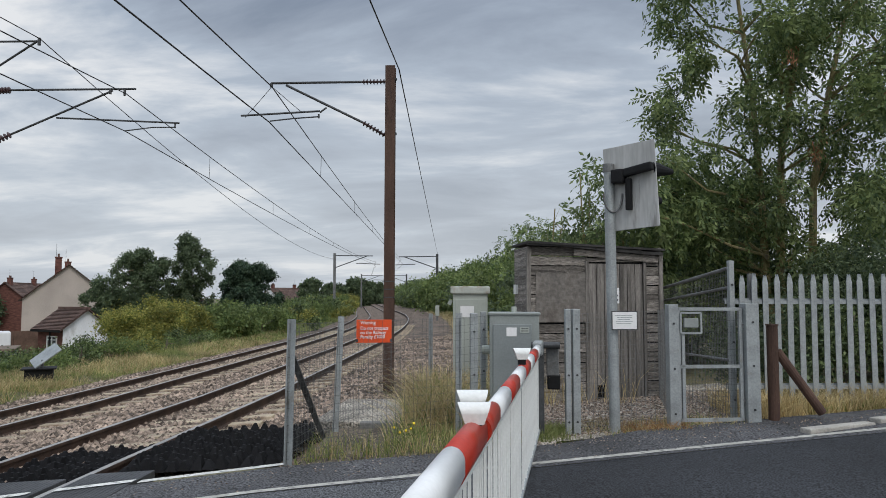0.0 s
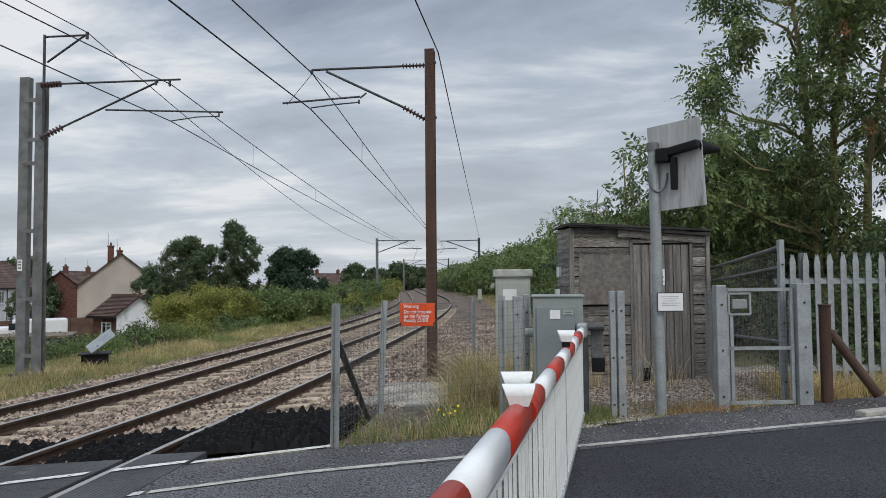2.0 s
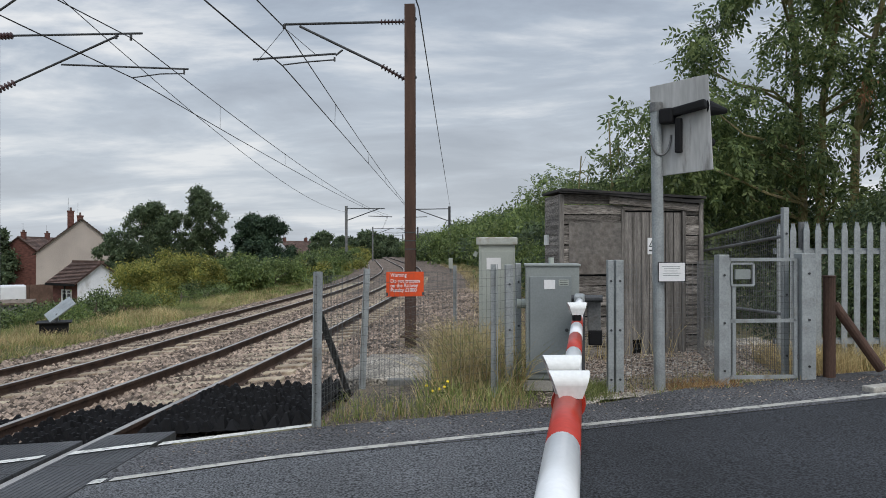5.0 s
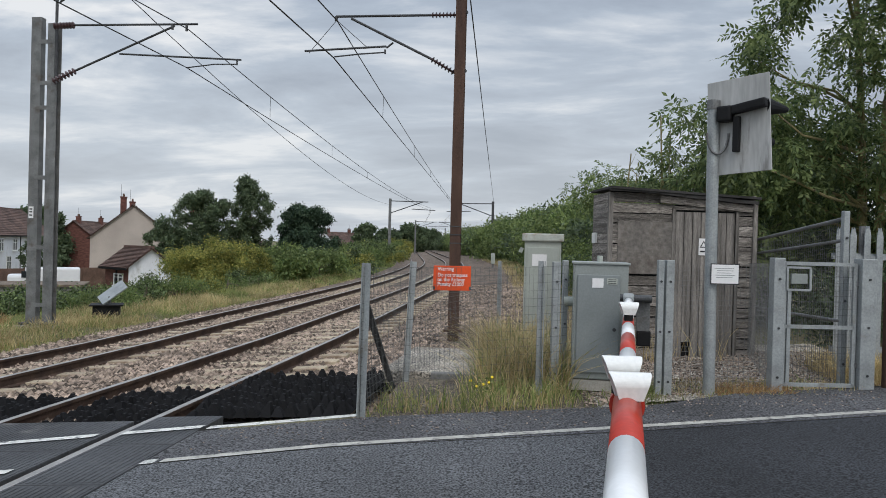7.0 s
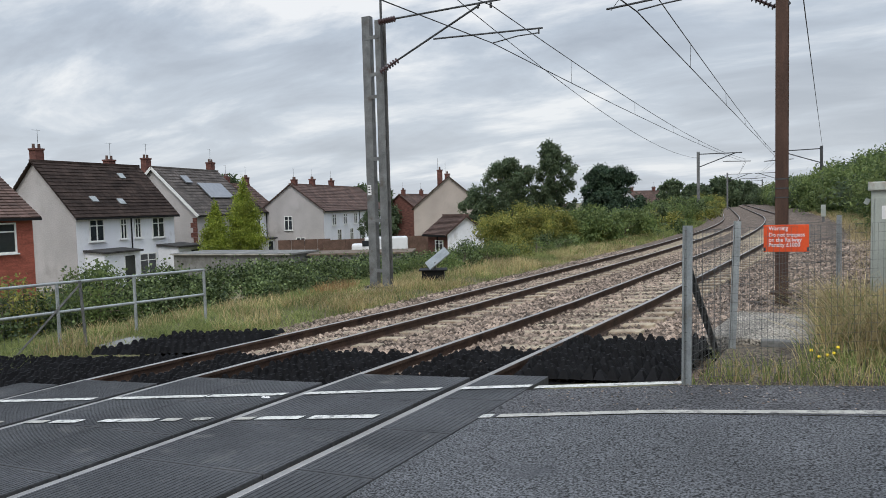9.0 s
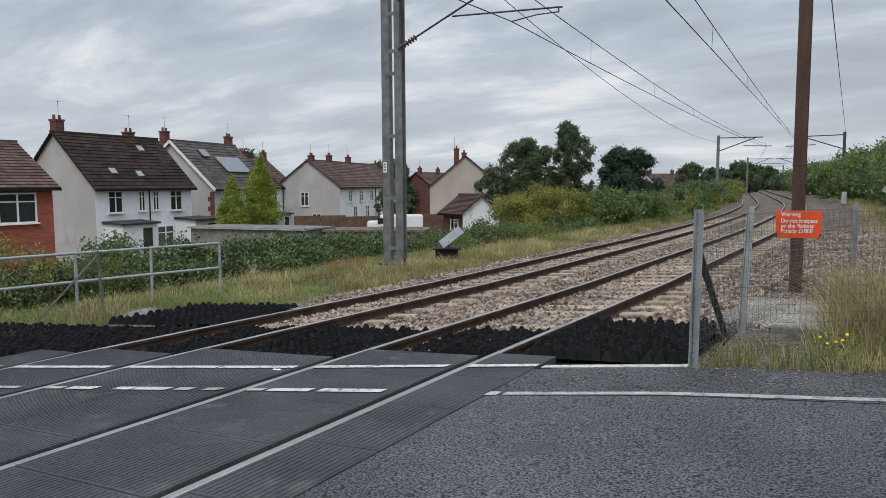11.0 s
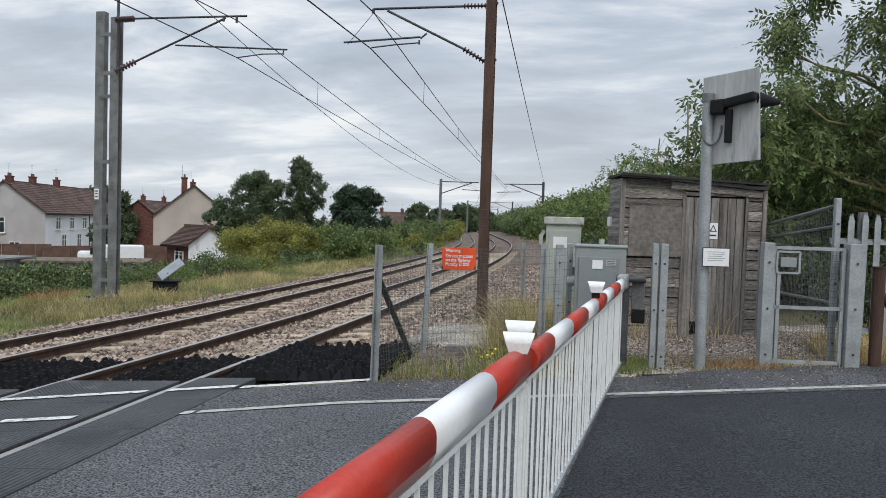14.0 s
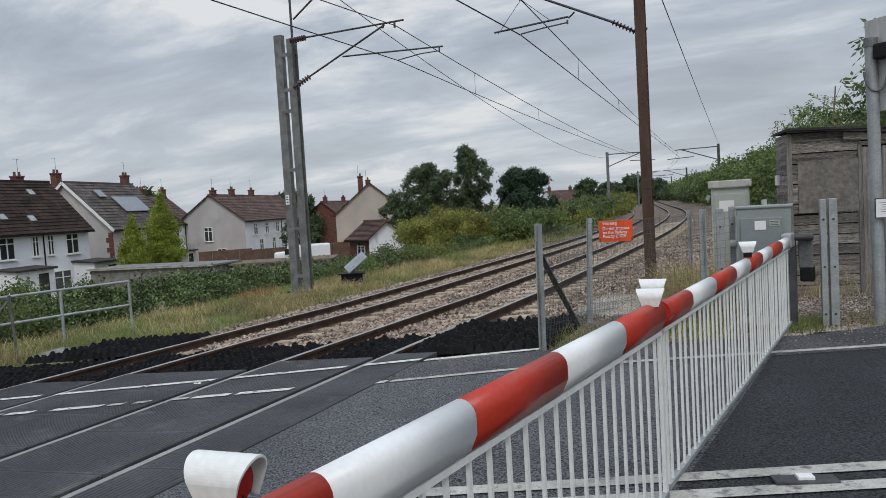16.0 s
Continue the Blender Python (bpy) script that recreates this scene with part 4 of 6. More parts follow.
sidefence = thing("wire_fence", (0, 0, 0), "galvanised mesh fence beside the shed", "fence")
for a, b, h in (((1.45, 7.65, 0.05), (2.38, 7.74, 0.08), 1.28), ((3.22, 8.1, 0.1), (3.12, 10.9, -0.12), 1.72), ((2.5, 7.85, 0.1), (2.95, 10.2, 0.05), 1.28)):
    bm = B(); weldmesh(bm, a, b, 0.03, h, 0.05, 0.05, 0.0024); part("wire_mesh", bm, M["galv_old"], sidefence)
bm = B(); tube(bm, (3.22, 8.1, 1.84), (3.12, 10.9, 1.62), 0.022); tube(bm, (3.22, 8.1, 1.62), (3.12, 10.9, 1.44), 0.018); tube(bm, (3.22, 8.1, 0.80), (3.12, 10.9, 0.72), 0.018); part("top_rail", bm, M["galv_old"], sidefence)

gate = thing("mesh_gate", (2.54, 7.75, 0.14), "closed galvanised steel pedestrian gate with mesh infill", "gate", rz=7.6)
bm = B()
for a, b in (((0, 0, 0.04), (0, 0, 1.25)), ((0.70, 0, 0.04), (0.70, 0, 1.25)), ((0, 0, 0.05), (0.70, 0, 0.05)), ((0, 0, 1.24), (0.70, 0, 1.24)), ((0, 0, 0.62), (0.70, 0, 0.62)), ((0.05, 0, 0.05), (0.05, 0, 0.98))):
    bar(bm, a, b, 0.035, 0.035)
part("gate_frame", bm, M["galv"], gate)
bm = B(); weldmesh(bm, (0, 0, 0), (0.70, 0, 0), 0.05, 1.24, 0.035, 0.060, 0.0021); part("wire_mesh", bm, M["wire"], gate)
bm = B()
for a, b in (((0.02, -0.02, 0.98), (0.25, -0.02, 0.98)), ((0.25, -0.02, 0.98), (0.25, -0.02, 1.2)), ((0.02, -0.02, 1.2), (0.25, -0.02, 1.2)), ((0.02, -0.02, 0.98), (0.02, -0.02, 1.2))):
    bar(bm, a, b, 0.02, 0.02)
part("lock_guard", bm, M["galv"], gate)
part("lock_box", box(B(), (0.14, -0.01, 1.09), (0.16, 0.03, 0.10), bevel=0.006), M["grey_cab"], gate)
for z in (0.25, 1.05):
    part("hinge", box(B(), (0.74, 0, z), (0.06, 0.04, 0.05)), M["galv_old"], gate)

# palisade
pal = thing("palisade_fence", (3.45, 8.75, 0.0), "galvanised steel palisade fence with pointed pales", "fence", rz=4)
pm = B()
pts = [(-0.034, 0, 0.08), (0.034, 0, 0.08), (0.034, 0, 1.66), (0.012, 0, 1.76), (0.0, 0, 1.72), (-0.012, 0, 1.76), (-0.034, 0, 1.66)]
f0 = [pm.verts.new((x, -0.006, z)) for x, y, z in pts]; f1 = [pm.verts.new((x, 0.006 + (0.012 if abs(x) < 0.02 else 0), z)) for x, y, z in pts]
pm.faces.new(f0); pm.faces.new(list(reversed(f1)))
for i in range(7):
    pm.faces.new((f0[i], f0[(i + 1) % 7], f1[(i + 1) % 7], f1[i]))
pale_me = as_mesh("pale", pm, M["galv"])
for i in range(44):
    o = new("pale", pale_me); o.parent = pal
    o.matrix_local = pose(i * 0.148, 0, 0.02 + 0.0016 * i + RNG.normal() * 0.006, 0, RNG.normal() * 0.4, 0)
for z in (0.42, 1.45):
    bm = B(); box(bm, (3.2, 0.03, z), (6.5, 0.04, 0.045)); box(bm, (3.2, 0.05, z + 0.02), (6.5, 0.008, 0.05)); part("rail", bm, M["galv"], pal)
for i in range(3):
    part("post", box(B(), (0.3 + i * 2.75, 0.07, 0.9), (0.07, 0.05, 1.8)), M["galv_old"], pal)

rp = thing("rusty_post", (3.60, 7.90, 0.1), "rusty steel tube post with raking prop", "post")
bm = B(); tube(bm, (0, 0, 0), (0, 0, 1.1), 0.06, n=14); part("upright", bm, M["mast_rust"], rp)
bm = B(); tube(bm, (0, 0, 1.1), (0, 0, 1.115), 0.068, n=14); part("cap", bm, M["mast_rust"], rp)
bm = B(); tube(bm, (0.05, 0.0, 0.82), (0.50, -0.03, 0.16), 0.05, n=12); part("prop", bm, M["mast_rust"], rp)

# pole with the backs of the road signals
pole = thing("signal_pole", (1.81, 7.65, 0.0), "grey steel pole with weathered signal backboard", "signal pole")
bm = B(); tube(bm, (0.02, 0, -0.05), (-0.01, 0, 2.92), 0.057, n=18); part("column", bm, M["galv"], pole)
bm = B(); tube(bm, (-0.012, 0, 2.86), (-0.012, 0, 2.95), 0.063, n=18); part("collar", bm, M["galv_old"], pole)
bm = B()
box(bm, (0.20, -0.11, 2.69), (0.60, 0.014, 0.92), rz=-39, ry=-3, bevel=0.006)
part("backboard", bm, M["board_back"], pole, "weathered white back of the signal board")
bm = B(); box(bm, (0.24, -0.22, 2.85), (0.36, 0.08, 0.09), rz=-39, ry=-8, bevel=0.02); box(bm, (0.08, -0.09, 2.80), (0.14, 0.12, 0.15), rz=-39, bevel=0.02); part("lamp_bar", bm, M["black"], pole)
bm = B(); box(bm, (0.17, -0.15, 2.60), (0.06, 0.06, 0.34), rz=-39, bevel=0.01); part("bracket", bm, M["black"], pole)
bm = B(); tube(bm, (0.36, -0.22, 2.86), (0.66, -0.02, 2.86), 0.10, 0.03, n=16); part("hood", bm, M["black"], pole, "black signal hood")
bm = B(); tube(bm, (0.36, -0.22, 2.53), (0.50, -0.12, 2.53), 0.08, 0.04, n=16); part("hood", bm, M["black"], pole, "black signal hood")
cu = bpy.data.curves.new("cable", 'CURVE'); cu.dimensions = '3D'; cu.bevel_depth = 0.012
sp = cu.splines.new('POLY'); sp.points.add(16)
for i in range(17):
    a = math.pi * i / 16
    sp.points[i].co = (0.10 * math.cos(a) + 0.02, -0.06, 2.62 - 0.20 * math.sin(a), 1)
cu.materials.append(M["galv_old"])
cb = new("cable", cu); cb.parent = pole
plate = thing("notice", (1.93, 7.575, 1.17), "small white notice with rows of small dark lines", "notice", rz=10)
part("plate", box(B(), (0, 0, 0.09), (0.285, 0.006, 0.20)), M["ink"], plate)
part("face", box(B(), (0, -0.004, 0.09), (0.268, 0.004, 0.182)), M["sign_white"], plate)
for i in range(5):
    part("text_bar", box(B(), (-0.01 + 0.01 * (i % 2), -0.007, 0.145 - i * 0.022), (0.19 - 0.025 * (i % 3), 0.002, 0.0045)), M["grey_door"], plate)

# ---- shed ----
shed = thing("wooden_shed", (1.10, 9.90, 0.0), "weathered grey timber shed with plank door", "shed", rz=10.4)
SW, SD = 1.94, 0.75


def board(name, c, s, key, parent, rz=0, label="", ry=0):
    return part(name, box(B(), c, s, rz=rz, ry=ry), M[key], parent, label)


def roof_line(x):
    return 2.26 - 0.07 * x


rows_z = 16
for i in range(rows_z):
    z = 0.06 + i * 0.135
    for x0, x1 in ((0.0, 0.86), (1.68, SW)):
        if z > roof_line(x1) - 0.06:
            continue
        board("board", ((x0 + x1) / 2, RNG.normal() * 0.004, z + 0.066 + RNG.normal() * 0.003), (x1 - x0 - 0.006, 0.024, 0.119 + 0.008 * RNG.random()), "wood", shed, ry=RNG.normal() * 0.3)
    if z > 2.0:
        board("board", (1.27, 0.0, z + 0.066), (0.82, 0.024, 0.12), "wood", shed)
    board("board", (0.0, SD / 2, z + 0.066), (0.024, SD, 0.130), "wood", shed)
    board("board", (SW, SD / 2, z + 0.066), (0.024, SD, 0.130), "wood", shed)
# added black sheet that puts the shade into the gaps between boards
part("gap_shade_sheet", box(B(), (SW / 2, 0.022, 1.05), (SW - 0.05, 0.012, 2.05)), M["black"], shed)
part("back_wall", box(B(), (SW / 2, SD, 1.05), (SW, 0.03, 2.1)), M["wood"], shed)
board("plywood_sheet", (0.47, -0.022, 1.50), (0.74, 0.012, 0.68), "ply", shed, label="weathered plywood sheet over the window")
sd = new("door"); sd.parent = shed; sd.location = (0.86, 0, 0); sd.scale = (0.89, 1, 1)
tagged(sd, "plank door of worn upright boards")
for i in range(7):
    h = 1.93 - (0.22 if i in (1, 2) else 0.03 * (i % 2))
    z0 = 0.06 + (0.22 if i in (1,) else 0.02 * (i % 3))
    board("plank", (0.07 + i * 0.128, -0.018, z0 + (1.98 - z0) / 2), (0.118, 0.02, 1.98 - z0), "wood_door", sd)
# added black sheet in place of the dark inside behind the planks
part("door_shade_sheet", box(B(), (0.46, 0.03, 1.0), (0.9, 0.01, 1.95)), M["black"], sd)
for z in (2.01,):
    board("lintel", (0.46, -0.01, z + 0.02), (0.98, 0.05, 0.05), "wood", sd)
board("jamb", (-0.02, -0.012, 1.02), (0.05, 0.045, 2.0), "wood_door", sd); board("jamb", (0.94, -0.012, 1.02), (0.05, 0.045, 2.0), "wood_door", sd)
for x in (0.0, SW):
    board("corner_post", (x, -0.01, 1.1 - 0.025 * x), (0.06, 0.05, 2.2 - 0.05 * x), "wood_door", shed)
board("sill", (SW / 2, -0.01, 0.03), (SW, 0.06, 0.07), "wood", shed)
bm = B(); box(bm, (SW / 2, SD / 2 - 0.02, 2.225), (SW + 0.06, SD + 0.2, 0.03), ry=2.6, rx=0.0); part("roof", bm, M["felt"], shed, "sagging black felt roof")
for i in range(6):
    x = 0.0 + i * 0.325
    part("felt_edge", box(B(), (x + 0.14, -0.09, roof_line(x) - 0.015 + RNG.normal() * 0.006), (0.36, 0.03, 0.035 + 0.02 * RNG.random()), ry=3.5 + RNG.normal() * 2), M["felt"], shed)
part("fascia", box(B(), (SW / 2 + 0.3, -0.05, 2.09), (1.25, 0.02, 0.09), ry=4.5), M["wood"], shed)
part("side_plate", box(B(), (-0.03, 0.6, 1.62), (0.03, 0.16, 0.14)), M["white"], shed)
hz = thing("hazard_notice", (2.33, 10.09, 1.42), "small white electrical hazard notice on the shed door", "notice", rz=10.4)
part("plate", box(B(), (0, 0, 0.11), (0.13, 0.004, 0.22)), M["sign_white"], hz)
tri = B()
for s, y in ((0.052, -0.003), ):
    vs = [tri.verts.new((-s, y, 0.10)), tri.verts.new((s, y, 0.10)), tri.verts.new((0, y, 0.195)), tri.verts.new((0.6 * s, y, 0.112)), tri.verts.new((-0.6 * s, y, 0.112)), tri.verts.new((0, y, 0.172))]
    tri.faces.new((vs[0], vs[1], vs[3], vs[4])); tri.faces.new((vs[1], vs[2], vs[5], vs[3])); tri.faces.new((vs[2], vs[0], vs[4], vs[5]))
part("triangle", tri, M["ink"], hz)
part("text_bar", box(B(), (0, -0.003, 0.05), (0.09, 0.002, 0.02)), M["ink"], hz)

# ---- cabinets and barrier machine ----
tall = thing("equipment_cabinet", (0.29, 11.75, -0.08), "tall pale grey-green equipment cabinet with flat cap", "cabinet")
part("body", box(B(), (0, 0, 0.84), (0.56, 0.45, 1.62), bevel=0.012), M["pale_cab"], tall)
part("cap", box(B(), (0, 0, 1.70), (0.64, 0.53, 0.12), bevel=0.02), M["rusty_cap"], tall, "overhanging flat cap")
part("door", box(B(), (0, -0.235, 0.82), (0.48, 0.02, 1.45), bevel=0.006), M["pale_cab"], tall)
part("handle", box(B(), (0.18, -0.25, 0.9), (0.03, 0.03, 0.12)), M["dark_steel"], tall)
part("label_plate", box(B(), (-0.05, -0.249, 1.35), (0.22, 0.004, 0.18)), M["sign_white"], tall, "blank white label")
part("hook", box(B(), (-0.33, -0.1, 1.5), (0.06, 0.1, 0.08), ry=25), M["pale_cab"], tall)
part("plinth", box(B(), (0, 0, 0.0), (0.6, 0.5, 0.12)), M["concrete"], tall)

mac = thing("barrier_machine", (0.77, 7.70, 0.12), "grey steel barrier machine cabinet with door and labels", "barrier machine", rz=-3)
part("body", box(B(), (0, 0.26, 0.62), (0.54, 0.5, 1.16), bevel=0.012), M["grey_cab"], mac)
part("lid", box(B(), (0, 0.26, 1.205), (0.57, 0.53, 0.025), bevel=0.008), M["grey_cab"], mac)
part("door", box(B(), (-0.02, -0.002, 0.60), (0.42, 0.02, 0.98), bevel=0.006), M["grey_door"], mac, "blue-grey access door")
part("label_plate", box(B(), (-0.03, -0.016, 1.01), (0.11, 0.004, 0.095)), M["sign_white"], mac, "white paper label")
part("label_plate", box(B(), (0.11, -0.016, 1.03), (0.10, 0.004, 0.06)), M["pale_cab"], mac, "pale printed label")
for i in range(3):
    part("text_bar", box(B(), (0.11, -0.019, 1.048 - i * 0.018), (0.08, 0.002, 0.005)), M["ink"], mac)
bm = B(); tube(bm, (0.14, -0.012, 0.55), (0.14, -0.035, 0.55), 0.018); part("lock", bm, M["dark_steel"], mac)
bm = B(); tube(bm, (-0.27, 0.2, 0.80), (-0.36, 0.2, 0.80), 0.05, n=14); part("vent_stub", bm, M["pale_cab"], mac)
bm = B(); tube(bm, (0.0, 0.3, 1.2), (0.0, 0.3, 1.28), 0.03, n=10); part("top_stub", bm, M["pale_cab"], mac)
part("plinth", box(B(), (0, 0.26, -0.02), (0.6, 0.56, 0.1)), M["concrete"], mac)

# ---- the lowered barrier ----
bar_yaw = math.degrees(math.atan2(-0.1437, 1.0))
barrier = thing("level_crossing_barrier", (-0.062, 0.0, 0.983), "lowered red and white striped barrier boom with hanging white skirt", "barrier", rz=bar_yaw)


def boom_section(y0, y1, key):
    prof = []
    for i in range(11):
        a = math.pi * i / 10
        prof.append((0.043 * math.cos(a), 0.016 + 0.046 * math.sin(a)))
    prof += [(-0.043, -0.025), (-0.022, -0.070), (0.022, -0.070), (0.043, -0.025)]
    bm = B()
    k0 = [bm.verts.new((x, y0, z)) for x, z in prof]
    k1 = [bm.verts.new((x, y1, z)) for x, z in prof]
    n = len(prof)
    for i in range(n):
        bm.faces.new((k0[i], k0[(i + 1) % n], k1[(i + 1) % n], k1[i]))
    bm.faces.new(k0); bm.faces.new(list(reversed(k1)))
    ob = part("boom_band", bm, M[key], barrier, "red boom band" if key == "boom_red" else "white boom band")
    for p_ in ob.data.polygons:
        p_.use_smooth = len(p_.vertices) == 4
    return ob


edges = [-1.4, -0.75, -0.2, 0.37, 0.91, 1.50, 2.09, 2.66, 3.20, 3.78, 4.40, 4.96, 5.50, 6.05, 6.67, 7.2]


for i in range(len(edges) - 1):
    mid = (edges[i] + edges[i + 1]) / 2
    white = i % 2 == 1 if mid < 2.7 else i % 2 == 0
    ob = boom_section(edges[i] * 1.0104, edges[i + 1] * 1.0104, "boom_white" if white else "boom_red")
    if mid > 2.7:
        for v in ob.data.vertices:
            v.co.x *= 0.88; v.co.z = v.co.z * 0.86 - 0.012
bm = B(); tube(bm, (0, 2.72, 0.0), (0, 2.79, 0.0), 0.056, n=16); part("joint_sleeve", bm, M["boom_red"], barrier, "red joint sleeve")


def lamp(y, x=0.0, z=0.037):
    lp = new("boom_lamp"); lp.parent = barrier; lp.matrix_local = pose(x, y, z + 0.016, 0, 0, 12) @ Matrix.Scale(0.85, 4)
    tagged(lp, "boom lamp in white double-ended hood")
    prof = []
    for i in range(25):
        a = math.pi * i / 24
        prof.append((0.046 * math.cos(a), 0.062 + 0.046 * math.sin(a)))
    prof = [(0.040, 0.015)] + prof + [(-0.040, 0.015)]
    bm = B()
    rings = []
    for sgn_, sc_ in ((-1, 1), (1, 1), (1, 0.90), (-1, 0.90)):
        ring = []
        for py, pz in prof:
            hx = 0.040 + 0.34 * (pz - 0.012)
            ring.append(bm.verts.new((sgn_ * hx, py * sc_, 0.055 + (pz - 0.055) * sc_)))
        rings.append(ring)
    n = len(prof)
    for a, b in ((0, 1), (1, 2), (2, 3), (3, 0)):
        for i in range(n - 1):
            bm.faces.new((rings[a][i], rings[a][i + 1], rings[b][i + 1], rings[b][i]))
    ob = part("hood", bm, M["white"], lp)
    for s in (-1, 1):
        bm = B(); tube(bm, (s * 0.028, 0, 0.055), (s * 0.034, 0, 0.055), 0.036, n=16); part("lens", bm, M["red_lens"], lp, "red lens")
    bm = B(); tube(bm, (0, 0, -0.03), (0, 0, 0.03), 0.035, n=12); part("stem", bm, M["black"], lp)


for y, x, z in ((0.14, 0.03, 0.072), (2.58, 0.005, 0.023), (2.71, -0.02, 0.051), (5.10, 0, 0.05)):
    lamp(y, x, z)

# hanging skirt
sk = new("skirt"); sk.parent = barrier
tagged(sk, "hanging skirt of thin white bars")
bm = B(); box(bm, (0.0, 5.1, -0.086), (0.03, 4.7, 0.02)); box(bm, (0, 0.65, -0.091), (0.03, 4.1, 0.02)); part("top_rail", bm, M["white"], sk)
bm = B(); box(bm, (0.0, 5.1, -0.845), (0.03, 4.7, 0.025)); part("bottom_rail", bm, M["galv"], sk)
bm = B(); box(bm, (0.0, 0.62, -0.865), (0.03, 4.2, 0.025)); part("bottom_rail", bm, M["galv"], sk)
bm = B(); bar(bm, (0, 0, -0.86), (0, 0, -0.09), 0.011, 0.014); bar_me = as_mesh("skirt_bar", bm, M["white"])
y = -1.3
while y < 7.4:
    o = new("skirt_bar", bar_me); o.parent = sk
    o.matrix_local = pose(RNG.normal() * 0.002, y, 0, RNG.normal() * 0.3, 0, 0)
    y += 0.112
for yy in (2.71, 2.77):
    part("end_bar", box(B(), (0, yy, -0.47), (0.018, 0.022, 0.78)), M["white"], sk)

# pivot end
bm = B(); box(bm, (0, 7.42, 0.0), (0.10, 0.28, 0.14), bevel=0.02); part("boom_clamp", bm, M["galv"], barrier, "galvanised boom clamp")
bm = B(); tube(bm, (-0.08, 7.55, 0.02), (0.22, 7.55, 0.02), 0.035, n=14); part("pivot_shaft", bm, M["dark_steel"], barrier)
bm = B(); box(bm, (0.14, 7.63, -0.13), (0.13, 0.07, 0.36), rx=4, bevel=0.01); part("arm", bm, M["galv_old"], barrier, "grey counterweight arm plate")
bm = B(); box(bm, (0.15, 7.66, -0.37), (0.135, 0.13, 0.15), bevel=0.015); part("counterweight", bm, M["black"], barrier, "black counterweight block")
bm = B(); box(bm, (0.02, 7.60, -0.45), (0.06, 0.10, 0.9)); part("stand", bm, M["dark_steel"], barrier)

# ---- left side: handrail, small battery box ----
rail = thing("handrail", (0, 0, 0), "grey tubular steel handrail with two rails", "handrail")
hr = [(-12.0, 10.75), (-12.3, 9.3), (-12.55, 7.9), (-12.75, 6.5), (-12.9, 5.1)]
for x, y in hr:
    z = land_z(x, y)
    bm = B(); tube(bm, (x, y, z - 0.1), (x, y, 0.30), 0.03, n=10); part("post", bm, M["galv"], rail)
for (xa, ya), (xb, yb) in zip(hr, hr[1:]):
    for zz in (0.30, -0.22):
        part("rail", tube(B(), (xa, ya, zz), (xb, yb, zz), 0.027, n=10), M["galv"], rail)
for a, b, w in (((-11.4, 7.6, 0.42), (-11.55, 7.75, -0.75), 0.04), ((-11.4, 7.6, 0.35), (-12.3, 7.0, -0.8), 0.03), ((-11.9, 5.6, 0.40), (-11.9, 5.6, -0.75), 0.06)):
    bm = B(); bar(bm, a, b, w, w); part("fence_stake", bm, M["galv_old"], rail)
bm = B(); weldmesh(bm, (-11.9, 5.6, -0.75), (-11.5, 7.7, -0.72), 0.05, 1.1, 0.1, 0.1); part("wire_mesh", bm, M["wire"], rail)
slab = B(); box(slab, (-11.2, 8.5, -0.80), (1.0, 0.9, 0.08), rz=12, bevel=0.01)
solo("concrete_slab", slab, M["slab"], "flat grey concrete slab in the grass", "slab")

bb = thing("trackside_box", (-11.35, 19.0, -0.95), "small black trackside box with tilted solar panel", "trackside box", rz=28)
bb.scale = (1.35, 1.35, 1.1)
part("body", box(B(), (0, 0, 0.25), (0.50, 0.45, 0.42), bevel=0.015), M["black"], bb)
part("lid", box(B(), (0, 0, 0.475), (0.62, 0.56, 0.035), bevel=0.01), M["black"], bb)
# pale steel colour stands in for the panel's back and reflected sky
part("solar_panel", box(B(), (0.1, 0, 0.78), (0.62, 0.52, 0.025), rx=22, ry=-44), M["galv"], bb, "tilted solar panel")
part("panel_stand", box(B(), (0.05, 0, 0.58), (0.04, 0.3, 0.22)), M["galv_old"], bb)

for i, (x, y, l, rz) in enumerate(((-0.75, 12.2, 1.3, 30), (-0.55, 12.0, 1.2, 48), (-0.3, 12.4, 1.4, 22), (-0.95, 10.75, 1.6, -4))):
    bm = B(); box(bm, (0, 0, 0), (l, 0.14, 0.09), bevel=0.01)
    o = solo("timber_baulk", bm, M["old_timber"], "old weathered timber baulk lying on ballast", "timber", "timber baulks")
    o.matrix_world = pose(x, y, land_z(x, y) + 0.08, 0, 3, rz)
bm = B(); box(bm, (0, 0, 0), (1.15, 1.9, 0.16), bevel=0.03)
o = solo("cable_pit_cover", bm, M["gravel"], "pale concrete cable pit cover among grass", "pit cover"); o.matrix_world = pose(-0.95, 9.3, -0.035, 0, 0, -3)
bm = B(); box(bm, (0, 0, 0), (0.9, 0.12, 0.22), bevel=0.02)
o = solo("concrete_block", bm, M["slab"], "grey concrete block among dry grass", "block"); o.matrix_world = pose(-0.55, 8.35, -0.06, 0, 0, 4)


